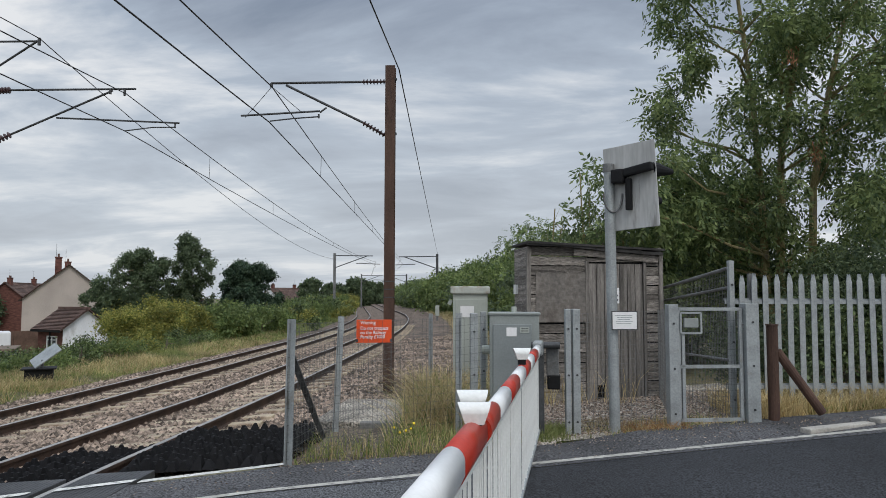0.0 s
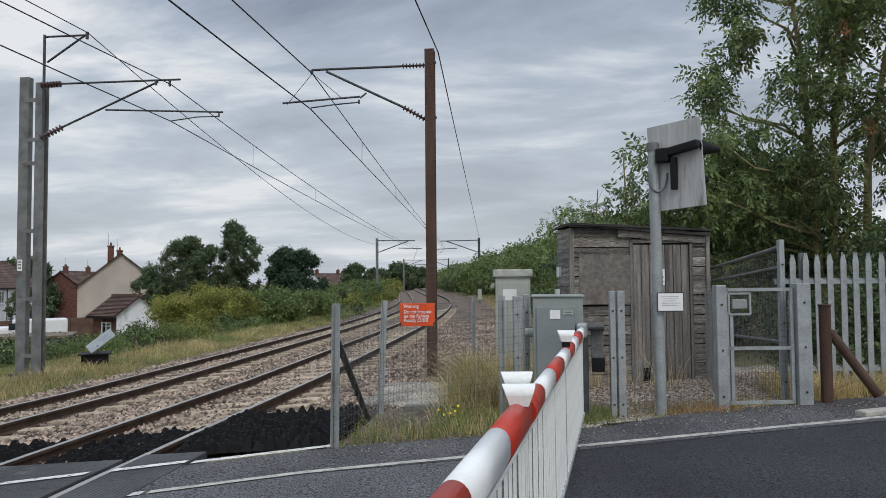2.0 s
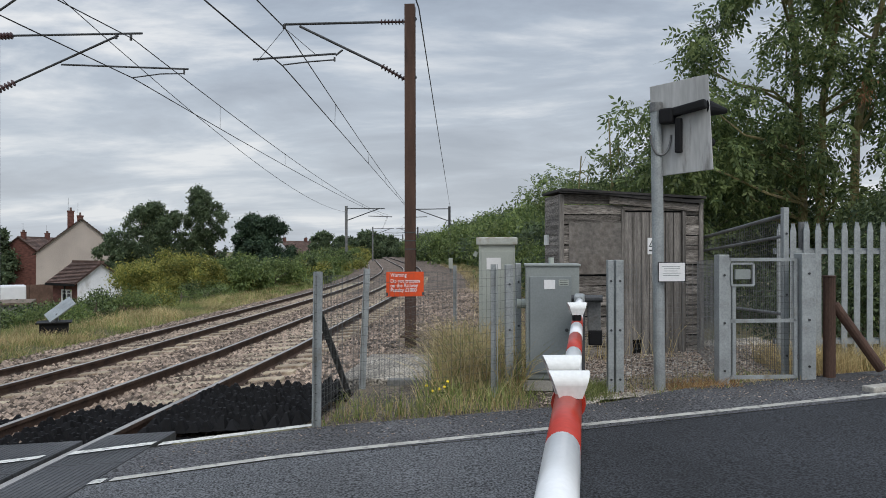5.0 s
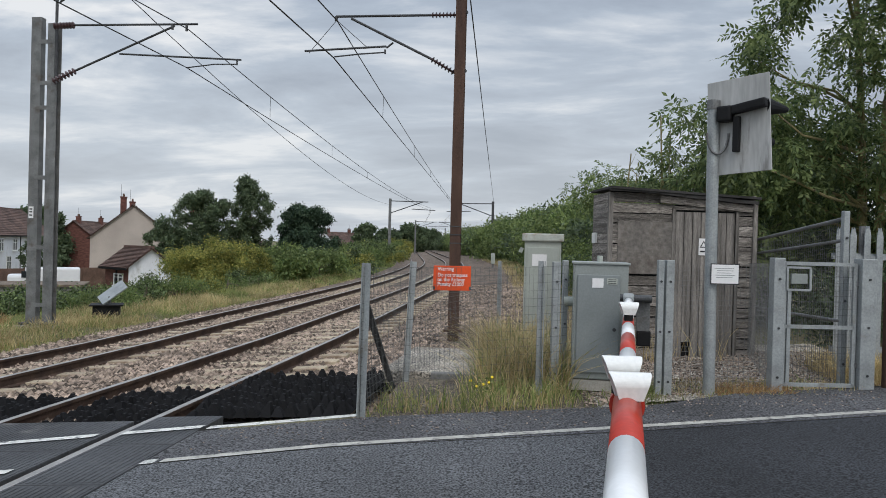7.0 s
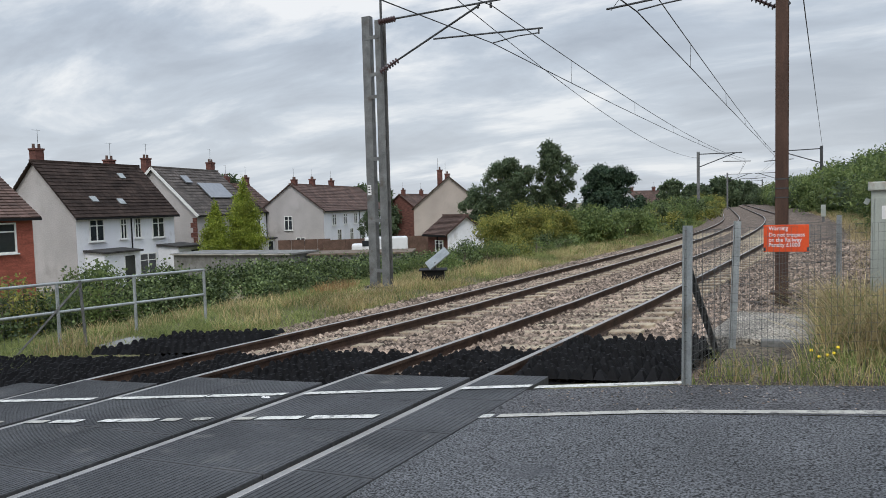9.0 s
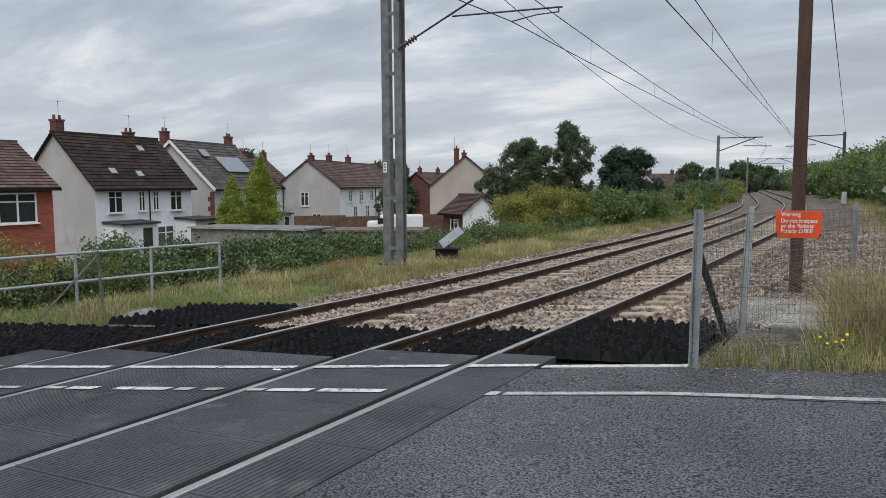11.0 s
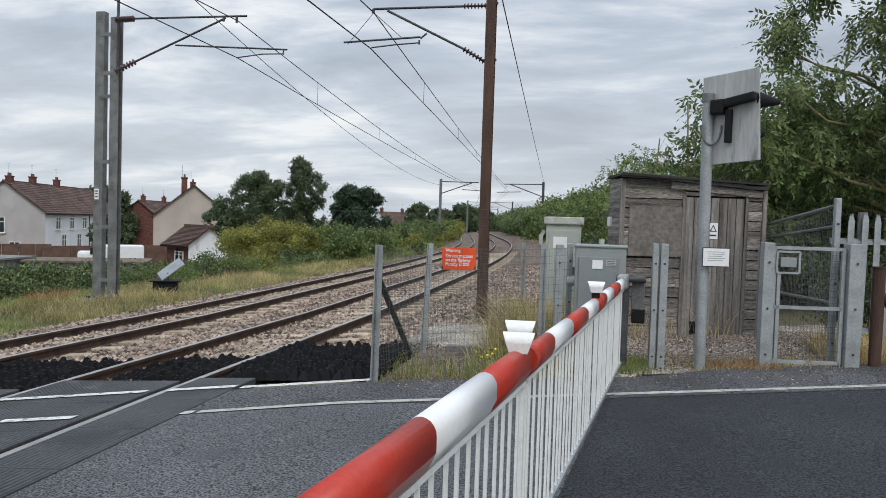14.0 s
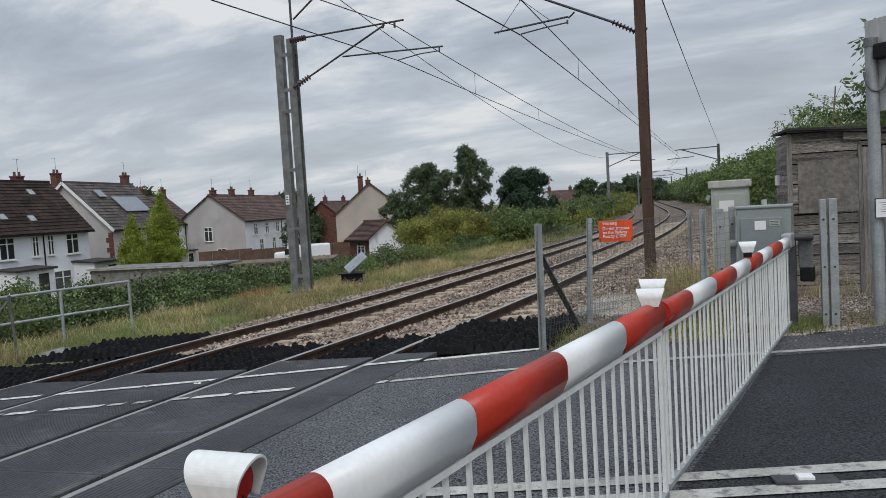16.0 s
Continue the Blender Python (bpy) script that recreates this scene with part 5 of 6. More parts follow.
# ---- houses ----
def window(parent, x, z, w, h, on="front", length=0.0, depth=0.0):
    win = new("window"); win.parent = parent
    win.matrix_local = pose(x, 0, z) if on == "front" else pose(0, x, z, 0, 0, -90)
    t = 0.07
    bm = B()
    box(bm, (0, -0.02, h / 2), (t, 0.08, h)); 
    box(bm, (-w / 2, -0.02, h / 2), (t, 0.08, h)); box(bm, (w / 2, -0.02, h / 2), (t, 0.08, h))
    box(bm, (0, -0.02, 0), (w + t, 0.08, t)); box(bm, (0, -0.02, h), (w + t, 0.08, t)); box(bm, (0, -0.02, h * 0.72), (w, 0.06, t * 0.8))
    part("window_frame", bm, M["white"], win, "white window frame")
    part("pane", box(B(), (0, 0.0, h / 2), (w, 0.03, h)), M["pane"], win, "dark glass pane")
    part("sill", box(B(), (0, -0.07, -0.06), (w + 0.2, 0.16, 0.06)), M["white"], win)


def tiles(parent, a, b, c, d, key, rows=16):
    """Courses of tiles over a roof slope: eaves a to b, ridge d to c."""
    a, b, c, d = (Vector(p) for p in (a, b, c, d))
    nrm = (b - a).cross(d - a).normalized()
    v, f = [], []
    cols = max(6, int((b - a).length / 0.45))
    for r in range(rows):
        k0, k1 = r / rows, (r + 1.12) / rows
        k1 = min(k1, 1.0)
        for q in range(cols):
            h0, h1 = (q + 0.03) / cols, (q + 0.97) / cols
            def at(h, k):
                return a.lerp(b, h).lerp(d.lerp(c, h), k)
            k = len(v)
            for h, kk, up_ in ((h0, k0, 0.075), (h1, k0, 0.075), (h1, k1, 0.03), (h0, k1, 0.03), (h0, k0, 0.0), (h1, k0, 0.0)):
                v.append(at(h, kk) + nrm * up_)
            f += [(k, k + 1, k + 2, k + 3), (k, k + 4, k + 5, k + 1)]
    o = new("roof_tiles", raw("roof_tiles", v, f, M[key])); o.parent = parent
    return o


def house(loc, rz, L, D, eave, ridge, wall_key, gable_key, tile_key, wins=(), gwins=(), chimneys=(), label="", porches=(), bargeboard=False):
    h = thing("house", loc, label, "house", "houses along the line", rz=rz)
    v = [(0, 0, 0), (L, 0, 0), (L, D, 0), (0, D, 0), (0, 0, eave), (L, 0, eave), (L, D, eave), (0, D, eave), (0, D / 2, ridge), (L, D / 2, ridge)]
    for wf_ in ((0, 1, 5, 4), (2, 3, 7, 6)):
        w = new("wall", raw("wall", v, [wf_], M[wall_key])); w.parent = h
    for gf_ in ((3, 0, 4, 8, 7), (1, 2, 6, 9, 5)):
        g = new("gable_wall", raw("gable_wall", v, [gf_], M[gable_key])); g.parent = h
    ov, oe = 0.25, 0.3
    dz = (ridge - eave) / (D / 2)
    rf = new("roof"); rf.parent = h
    for sgn_ in (0, 1):
        y0 = -oe if sgn_ == 0 else D + oe
        ze = eave - oe * dz
        bm = B()
        quad = [(-ov, y0, ze), (L + ov, y0, ze), (L + ov, D / 2, ridge), (-ov, D / 2, ridge)]
        f0 = [bm.verts.new(p) for p in quad]; f1 = [bm.verts.new((p[0], p[1], p[2] + 0.06)) for p in quad]
        bm.faces.new(f0); bm.faces.new(f1)
        for i in range(4):
            bm.faces.new((f0[i], f0[(i + 1) % 4], f1[(i + 1) % 4], f1[i]))
        part("slope", bm, M[tile_key], rf)
        q = [(p[0], p[1], p[2] + 0.05) for p in quad]
        tiles(rf, q[0], q[1], q[2], q[3], tile_key) if sgn_ == 0 else tiles(rf, q[1], q[0], q[3], q[2], tile_key)
    bm = B(); bar(bm, (-ov, D / 2, ridge + 0.1), (L + ov, D / 2, ridge + 0.1), 0.22, 0.14); part("ridge_tiles", bm, M[tile_key], rf)
    bm = B(); box(bm, (L / 2, -oe - 0.02, eave - oe * dz), (L + 2 * ov, 0.09, 0.12)); part("gutter", bm, M["black"], h)
    bm = B(); tube(bm, (L * 0.52, -0.05, 0), (L * 0.52, -0.05, eave - 0.1), 0.045, n=8); part("downpipe", bm, M["black"], h)
    if bargeboard:
        bm = B(); bar(bm, (-ov - 0.02, -oe, eave - oe * dz), (-ov - 0.02, D / 2, ridge), 0.05, 0.22); bar(bm, (-ov - 0.02, D + oe, eave - oe * dz), (-ov - 0.02, D / 2, ridge), 0.05, 0.22); part("bargeboard", bm, M["white"], h, "white bargeboard")
    for x, z, ww, hh in wins:
        window(h, x, z, ww, hh)
    for y_, z, ww, hh in gwins:
        window(h, y_, z, ww, hh, "gable")
    for x, y_, top in chimneys:
        c = new("chimney"); c.parent = h; c.location = (x, y_, 0)
        part("shaft", box(B(), (0, 0, ridge + top / 2 - 0.5), (0.62, 0.55, top + 1.0)), M["stack_brick"], c, "red brick stack")
        part("stack_cap", box(B(), (0, 0, ridge + top - 0.05), (0.72, 0.64, 0.12)), M["stack_brick"], c)
        for k in (-0.2, 0.2):
            bm = B(); tube(bm, (k, 0, ridge + top), (k, 0, ridge + top + 0.30), 0.10, 0.085, n=10); part("pot", bm, M["tile_red"], c)
        bm = B(); tube(bm, (0.3, 0.2, ridge + top - 0.3), (0.3, 0.2, ridge + top + 1.25), 0.014, n=5); bar(bm, (-0.1, 0.2, ridge + top + 1.2), (0.5, 0.2, ridge + top + 1.2), 0.014, 0.014); part("aerial", bm, M["dark_steel"], c)
    for x, w_, d_, hh in porches:
        p = new("lean_to"); p.parent = h; p.location = (x, 0, 0)
        part("lean_to_wall", box(B(), (0, -d_ / 2, hh / 2), (w_, d_, hh)), M[wall_key], p)
        part("lean_to_roof", box(B(), (0, -d_ / 2 - 0.05, hh + 0.06), (w_ + 0.3, d_ + 0.3, 0.12), rx=4), M["felt"], p)
        part("lean_to_door", box(B(), (w_ * 0.2, -d_ - 0.01, hh * 0.45), (0.8, 0.05, hh * 0.85)), M["pane"], p)
        part("door_frame", box(B(), (w_ * 0.2, -d_ + 0.0, hh * 0.46), (0.95, 0.05, hh * 0.9)), M["white"], p)
    return h


A1 = 98.6
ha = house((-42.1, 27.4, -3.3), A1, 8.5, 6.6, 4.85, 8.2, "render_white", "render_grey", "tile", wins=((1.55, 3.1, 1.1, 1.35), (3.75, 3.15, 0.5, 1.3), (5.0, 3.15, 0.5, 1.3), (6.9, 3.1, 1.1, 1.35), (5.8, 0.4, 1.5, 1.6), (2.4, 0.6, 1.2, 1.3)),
           chimneys=((0.5, 3.6, 0.9), (6.6, 3.9, 0.5)), label="white rendered house with dark tiled roof", porches=((2.0, 2.9, 1.6, 2.4), (8.0, 2.4, 1.8, 2.4)))
for x, k in ((2.2, 0.25), (4.3, 0.2), (6.2, 0.75)):
    y_ = 3.3 * k; z_ = 4.85 + 3.35 * k
    part("rooflight", box(B(), (x, y_ - 0.05, z_ + 0.12), (0.5, 0.5, 0.06), rx=45), M["galv"], ha)
hb = house((-46.9, 41.0, -3.4), 104, 9.0, 8.0, 4.8, 8.6, "render_grey", "render_grey", "tile_grey", wins=((2.0, 3.1, 1.1, 1.3), (6.5, 3.1, 1.1, 1.3), (6.8, 0.5, 2.2, 1.6)), chimneys=((0.7, 5.2, 0.9), (8.6, 4.3, 0.9)), label="grey pebbledash house with solar panel on roof", bargeboard=True, porches=((7.5, 3.0, 2.0, 2.3),))
part("solar_panel", box(B(), (5.4, 1.7, 6.75), (3.6, 1.9, 0.08), rx=43.5), M["solar"], hb, "blue-grey solar panel")
part("rooflight", box(B(), (2.6, 2.7, 7.7), (0.9, 0.9, 0.1), rx=43.5), M["solar"], hb)
for i in range(11):
    w_ = 0.62 if i % 2 else 0.40
    part("quoin", box(B(), (-0.01, w_ / 2, 0.2 + i * 0.40), (0.05, w_, 0.385)), M["stack_brick"], hb, "red brick quoin")
hb2 = house((-56.6, 57.0, -3.4), 108, 6.0, 7.0, 4.8, 7.8, "render_white", "render_white", "tile_red", wins=((1.5, 3.0, 1.0, 1.2), (4.5, 3.0, 1.0, 1.2)), chimneys=((5.5, 3.5, 0.9),), label="white terraced house with brown roof")
hb3 = house((-52.5, 50.2, -3.4), 106, 6.2, 8.0, 4.8, 7.7, "render_white", "render_white", "tile", wins=((1.5, 3.0, 1.0, 1.2), (4.8, 3.0, 1.0, 1.2)), chimneys=((5.8, 4.0, 0.8),), label="white house with dark tiled roof")
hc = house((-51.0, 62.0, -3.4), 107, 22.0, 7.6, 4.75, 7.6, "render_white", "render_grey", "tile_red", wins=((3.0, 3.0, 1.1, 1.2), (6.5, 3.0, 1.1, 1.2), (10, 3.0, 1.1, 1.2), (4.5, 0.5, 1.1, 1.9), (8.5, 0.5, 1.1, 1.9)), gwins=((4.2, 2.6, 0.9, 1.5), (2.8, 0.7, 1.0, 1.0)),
           chimneys=((1.0, 3.8, 0.6), (6.0, 3.8, 0.8), (12.0, 3.8, 0.8)), label="grey pebbledash terrace with brown roof")
hd2 = house((-62.0, 100.0, -4.4), 100, 14.0, 7.5, 4.8, 7.8, "render_white", "stack_brick", "tile_red", wins=((2.0, 3.0, 1.2, 1.2), (6.0, 3.0, 1.2, 1.2), (9.5, 3.0, 1.2, 1.2)), chimneys=((1.0, 3.5, 0.8), (9.0, 3.5, 0.8)), label="white and red brick house beyond the trees")
hd = house((-33.9, 67.3, -3.6), 121, 9.0, 7.4, 4.9, 8.0, "render_beige", "render_beige", "tile_red", wins=((2.0, 3.0, 1.0, 1.2),), chimneys=((0.7, 4.6, 0.8), (6.0, 3.7, 0.6)), label="beige rendered gable-ended house with brick chimney")
he = house((-33.6, 78.5, -3.8), 112, 9.0, 7.0, 4.8, 7.6, "render_white", "render_white", "tile_red", wins=((2.0, 3.0, 1.0, 1.2),), chimneys=((1.0, 3.5, 0.8),), label="white house half hidden by trees")
hf = house((-33.2, 12.5, -3.0), 88, 6.9, 7.0, 4.55, 6.6, "brick", "brick", "tile_red", wins=((5.3, 2.9, 1.6, 1.3), (2.0, 2.9, 1.4, 1.3)), label="red brick house with brown tiled roof")
hg = house((-42.5, 162.0, -4.5), 60, 10.0, 8.0, 5.0, 8.0, "render_white", "render_white", "tile_red", wins=((2.0, 3.0, 1.2, 1.2), (6.0, 3.0, 1.2, 1.2)), chimneys=((1.0, 4.0, 0.9), (8, 4.0, 0.9)), label="white house with brown roof far along the line")
hh2 = house((-36.5, 95.0, -3.2), 105, 10.0, 8.0, 4.2, 5.6, "render_white", "render_white", "tile_red", wins=((2.0, 3.0, 1.2, 1.2),), label="low white house among shrubs")

gar = house((-26.3, 43.3, -2.7), -30, 2.7, 2.9, 2.35, 3.4, "stack_brick", "render_white", "tile_red", wins=((1.6, 1.1, 1.0, 0.7),), label="low brick garage with tiled roof and white gable")

van = thing("white_van", (-33.5, 47.5, -2.7), "white panel van parked near the gardens", "van", rz=35)
part("body", box(B(), (0.6, 0, 1.05), (3.4, 1.8, 1.5), bevel=0.12), M["white_van"], van)
part("cab", box(B(), (-1.5, 0, 0.85), (1.3, 1.7, 0.95), bevel=0.2), M["white_van"], van)
part("windscreen", box(B(), (-1.15, 0, 1.38), (0.08, 1.5, 0.6), ry=35), M["pane"], van)
part("side_window", box(B(), (-0.9, -0.9, 1.35), (0.8, 0.03, 0.45)), M["pane"], van)
for x in (-1.4, 1.5):
    for s in (-0.8, 0.8):
        bm = B(); tube(bm, (x, s - 0.1, 0.32), (x, s + 0.1, 0.32), 0.32, n=16); part("wheel", bm, M["black"], van)

row = thing("garage_row", (-37.2, 30.6, -3.27), "low flat-roofed row of garages with pale roof edge", "garage", rz=10)
part("wall", box(B(), (4.2, 1.5, 1.05), (8.4, 3.0, 2.1)), M["slab"], row)
part("roof", box(B(), (4.2, 1.5, 2.16), (8.7, 3.3, 0.10)), M["slab"], row)
part("fascia", box(B(), (4.2, -0.17, 2.15), (8.7, 0.05, 0.07)), M["concrete"], row, "pale fascia board")
row = thing("garage_row", (-28.6, 33.4, -3.3), "low flat-roofed garage with brown felt roof", "garage", rz=28)
part("wall", box(B(), (3.0, 1.5, 1.0), (6.0, 3.0, 2.0)), M["slab"], row)
part("roof", box(B(), (3.0, 1.5, 2.06), (6.3, 3.3, 0.10)), M["old_timber"], row)

# garden walls and fences in front of the houses
for a, b, hgt, key, lab in (((-38, 46, -3.0), (-31, 58, -3.0), 1.9, "timber_fence", "brown timber garden fence"), ((-41, 44, -3.0), (-38, 47, -3.0), 2.0, "timber_fence", "brown timber garden fence")):
    bm = B()
    a_, b_ = Vector(a), Vector(b)
    n = max(4, int((b_ - a_).length / 1.8))
    t = thing("garden_wall", (0, 0, 0), lab, "wall")
    for i in range(n):
        p, q = a_.lerp(b_, i / n), a_.lerp(b_, (i + 0.98) / n)
        bm = B(); bar(bm, (p.x, p.y, p.z + hgt / 2), (q.x, q.y, q.z + hgt / 2), 0.12, hgt)
        part("bay", bm, M[key], t)


# ---- trees and shrubs ----
def limb(bm, a, b, r0, r1, n=8, bends=3, wob=0.12):
    a, b = Vector(a), Vector(b)
    p = a
    for i in range(bends):
        k = (i + 1) / bends
        q = a.lerp(b, k) + (Vector(RNG.normal(size=3)) * wob * (b - a).length / bends if i < bends - 1 else Vector((0, 0, 0)))
        tube(bm, p, q, r0 + (r1 - r0) * i / bends, r0 + (r1 - r0) * k, n, cap=False)
        p = q
    return bm


def tree(name, base, trunks, clumps, per, leaf, key, label, category="tree", aspect=0.45, droop=0.3, r=0.16, shell=0.4, limbs=14, pinnate=False, wood="bark"):
    t = thing(name, base, label, category, "trees" if category == "tree" else "shrubs")
    bm = B()
    for top in trunks:
        limb(bm, (0, 0, -0.2), top, r, r * 0.35, wob=0.06, bends=4)
    part("trunk", bm, M[wood], t)
    pick = RNG.permutation(len(clumps))[:limbs]
    for i in pick:
        c = clumps[i]
        top = min(trunks, key=lambda q: (q[0] - c[0]) ** 2 + (q[1] - c[1]) ** 2)
        k = min(0.95, max(0.25, (c[2] - 0.8) / max(0.1, top[2])))
        part("limb", limb(B(), Vector(top) * k, c[:3], r * 0.35, r * 0.08, n=5, bends=3, wob=0.2), M[wood], t)
    o = new("crown", quads("crown", spray_quads(clumps, per, leaf, shell) if pinnate else leaf_quads(clumps, per, leaf, aspect, droop, shell), M[key])); o.parent = t
    return t


big = scatter_clumps(62, (-1.9, -2.0, 1.8), (3.4, 1.8, 11.0), 0.52, 1.0) + scatter_clumps(16, (-2.7, -1.0, 4.6), (-1.4, 1, 8.6), 0.34, 1.2) + scatter_clumps(16, (-3.4, -1.0, 2.0), (-1.2, 1, 4.8), 0.42) + scatter_clumps(18, (-1.9, -1.5, 1.4), (3.4, 1, 3.4), 0.5) + scatter_clumps(20, (-2.6, -0.6, 1.8), (0.6, 1.4, 5.4), 0.42)
tree("ash_tree", (6.2, 13.8, 0.0), [(0.3, 0.2, 8.5), (-0.55, 0.3, 7.5), (1.6, 0.2, 7.5)], big, 1900, 0.115, "leaf_ash", "tall ash tree with drooping green leaves behind the palisade", r=0.10, limbs=46, shell=0.1, pinnate=True, wood="bark_ash")
big2 = scatter_clumps(34, (-3.6, -2.2, 5.0), (4.0, 1.8, 10.5), 0.58, 0.9) + scatter_clumps(44, (-3.6, -2.2, 1.2), (4.0, 1.8, 6.2), 0.66, 0.85)
tree("ash_tree", (10.2, 14.6, 0.0), [(0.2, 0.2, 8.5), (-1.2, 0.3, 6.5), (1.6, -0.4, 7)], big2, 2000, 0.125, "leaf_ash", "tall ash tree with dense green foliage behind the palisade", r=0.11, limbs=30, shell=0.1, pinnate=True, wood="bark_ash")
keys = thing("ash_keys", (6.2, 13.8, 0.0), "hanging bunches of brown ash seed keys", "seed keys")
for x, z in ((-0.55, 5.5), (1.15, 4.75), (2.45, 5.55), (-0.2, 3.9)):
    o = new("key_bunch", quads("key_bunch", leaf_quads([(x, -2.0, z, 0.13, 0.13, 0.24)], 2600, 0.06, 0.3, 1.5, 0.2), M["ash_key"])); o.parent = keys
for x, y, h, lean_ in ((2.75, 14.3, 4.1, -0.25), (3.35, 14.6, 4.5, 0.1), (2.3, 15.2, 3.5, -0.2)):
    cl = [(lean_ * k + RNG.normal() * 0.16, RNG.normal() * 0.25, 0.7 + (h - 0.8) * k, 0.34 * (1.15 - k), 0.34 * (1.15 - k), 0.34) for k in np.linspace(0.1, 1, 11)]
    tree("ash_sapling", (x, y, 0.0), [(lean_, 0, h - 0.1), (lean_ * 0.6 + 0.2, 0.1, h * 0.7)], cl, 1500, 0.12, "leaf_ash", "thin young ash sapling behind the shed", r=0.035, limbs=8, shell=0.1, pinnate=True, wood="bark_ash")
for (x, y, w, h, k) in ((3.6, 14.2, 1.5, 4.3, "leaf_ash"), (5.4, 16.5, 2.6, 3.8, "leaf_dark"), (2.7, 20.0, 1.5, 3.1, "leaf_bank"), (3.6, 21, 2.6, 4.2, "leaf_ash"), (8.0, 12.0, 2.2, 2.0, "leaf_dark"), (12.0, 12.5, 3.0, 2.6, "leaf_dark")):
    cl = scatter_clumps(22, (-w, -w * 0.7, 0.1), (w, w * 0.7, h), 0.55 * w / 1.8)
    tree("shrub", (x, y, land_z(x, y)), [(0.1, 0, h * 0.7), (-0.4, 0.2, h * 0.6)], cl, 2200 if k == "leaf_ash" else 3600, 0.11 if k == "leaf_ash" else 0.08, k, "leafy green shrub beside the railway land", "shrub", r=0.05, pinnate=k == "leaf_ash")
for i in range(9):
    for (y, h) in ((11.6, 1.7), (17.5, 3.0)):
        x = 5.2 + i * 1.25 + RNG.uniform(-0.3, 0.3)
        cl = scatter_clumps(16, (-0.9, -0.6, 0.05), (0.9, 0.6, h), 0.42)
        tree("shrub", (x, y + RNG.uniform(-0.3, 0.3), land_z(x, y)), [(0.1, 0, h * 0.7), (-0.3, 0.1, h * 0.6)], cl, 2000 if y < 15 else 1200, 0.075 if y < 15 else 0.12, "leaf_ivy" if i % 2 else "leaf_dark", "dense dark green shrub behind the palisade", "shrub", r=0.03, limbs=6)
# wooded bank on the right of the line
for i in range(26):
    y = 26 + i * 6.0 + RNG.uniform(-1.5, 1.5)
    for row in range(2 if i < 14 else 1):
        s = 3.6 + row * 4.5 + RNG.uniform(-0.4, 0.6) + 0.006 * y
        w = 2.6 + 0.018 * y
        h = 3.3 + RNG.uniform(-0.4, 0.5) + row * 1.2 + (0.5 if y > 60 else 0)
        cl = scatter_clumps(15, (-w, -w * 1.1, -0.1), (w, w * 1.1, h), w * 0.36)
        tree("shrub", (s + shift(y), y, land_z(s + shift(y), y)), [(0, 0, h * 0.7)], cl, 900 if y < 60 else 380, 0.20 if y < 60 else 0.34, "leaf_bank" if (i + row) % 3 else "leaf_dark", "dense shrub on the wooded bank beside the line", "shrub", r=0.07, limbs=4)
# left: bramble hedge, bushes, trees
hedge = []
for y in np.arange(3, 47, 0.55):
    x = -16.4 - 0.02 * y + shift(y)
    hedge.append((x + RNG.normal() * 0.25, y, land_z(x, y) + 0.42 - 0.03 * min(12, max(0, y - 17)) + RNG.normal() * 0.16, 0.7, 0.5, 0.52))
    hedge.append((x - 0.9 + RNG.normal() * 0.25, y, land_z(x, y) + 0.72 - 0.045 * min(12, max(0, y - 17)) + RNG.normal() * 0.20, 0.75, 0.5, 0.5))
hd_ = thing("bramble_hedge", (0, 0, 0), "dense dark green bramble and ivy hedge", "hedge")
o = new("foliage", quads("foliage", leaf_quads(hedge, 3600, 0.085, 0.7, 0.5, 0.35), M["leaf_ivy"])); o.parent = hd_
bm = B()
for c in hedge[::4]:
    limb(bm, (c[0], c[1], c[2] - 0.9), (c[0] + 0.3, c[1] + 0.3, c[2] + 0.3), 0.02, 0.008, n=4)
tagged(part("stems", bm, M["bark"], hd_), kind="stuff")


def shrub(x, y, w, d, h, key, label, per=1300, leaf=0.2, n=18, r=None, category="shrub", name="shrub", z=None, **kw):
    if category == "tree":
        cl = []
        for i in range(n + 150):
            k = RNG.uniform(0.06, 0.97)
            a = RNG.uniform(0, 6.28)
            wide = (1.12 - k) ** 0.4 if name == "conifer" else (math.sqrt(max(0.06, 1 - ((k - 0.42) / 0.58) ** 2)) if k > 0.42 else 1.0)
            q = wide * RNG.uniform(0.2, 1.05) * (1 + 0.12 * math.sin(3 * a + x) + 0.10 * math.sin(9 * k + 2 * a))
            rr = 0.135 * w * RNG.uniform(0.55, 1.45)
            cl.append((w * q * math.cos(a), d * q * math.sin(a), k * h, rr, rr, rr * RNG.uniform(0.7, 1.3)))
    else:
        cl = scatter_clumps(n, (-w, -d, 0.0), (w, d, h), r or 0.36 * min(w, h))
    tree(name, (x, y, land_z(x, y) if z is None else z), [(0.1, 0.1, h * 0.75), (-0.3 * w, 0, h * 0.6)], cl, per, leaf, key, label, category, r=0.06 if category == "shrub" else 0.2, **kw)


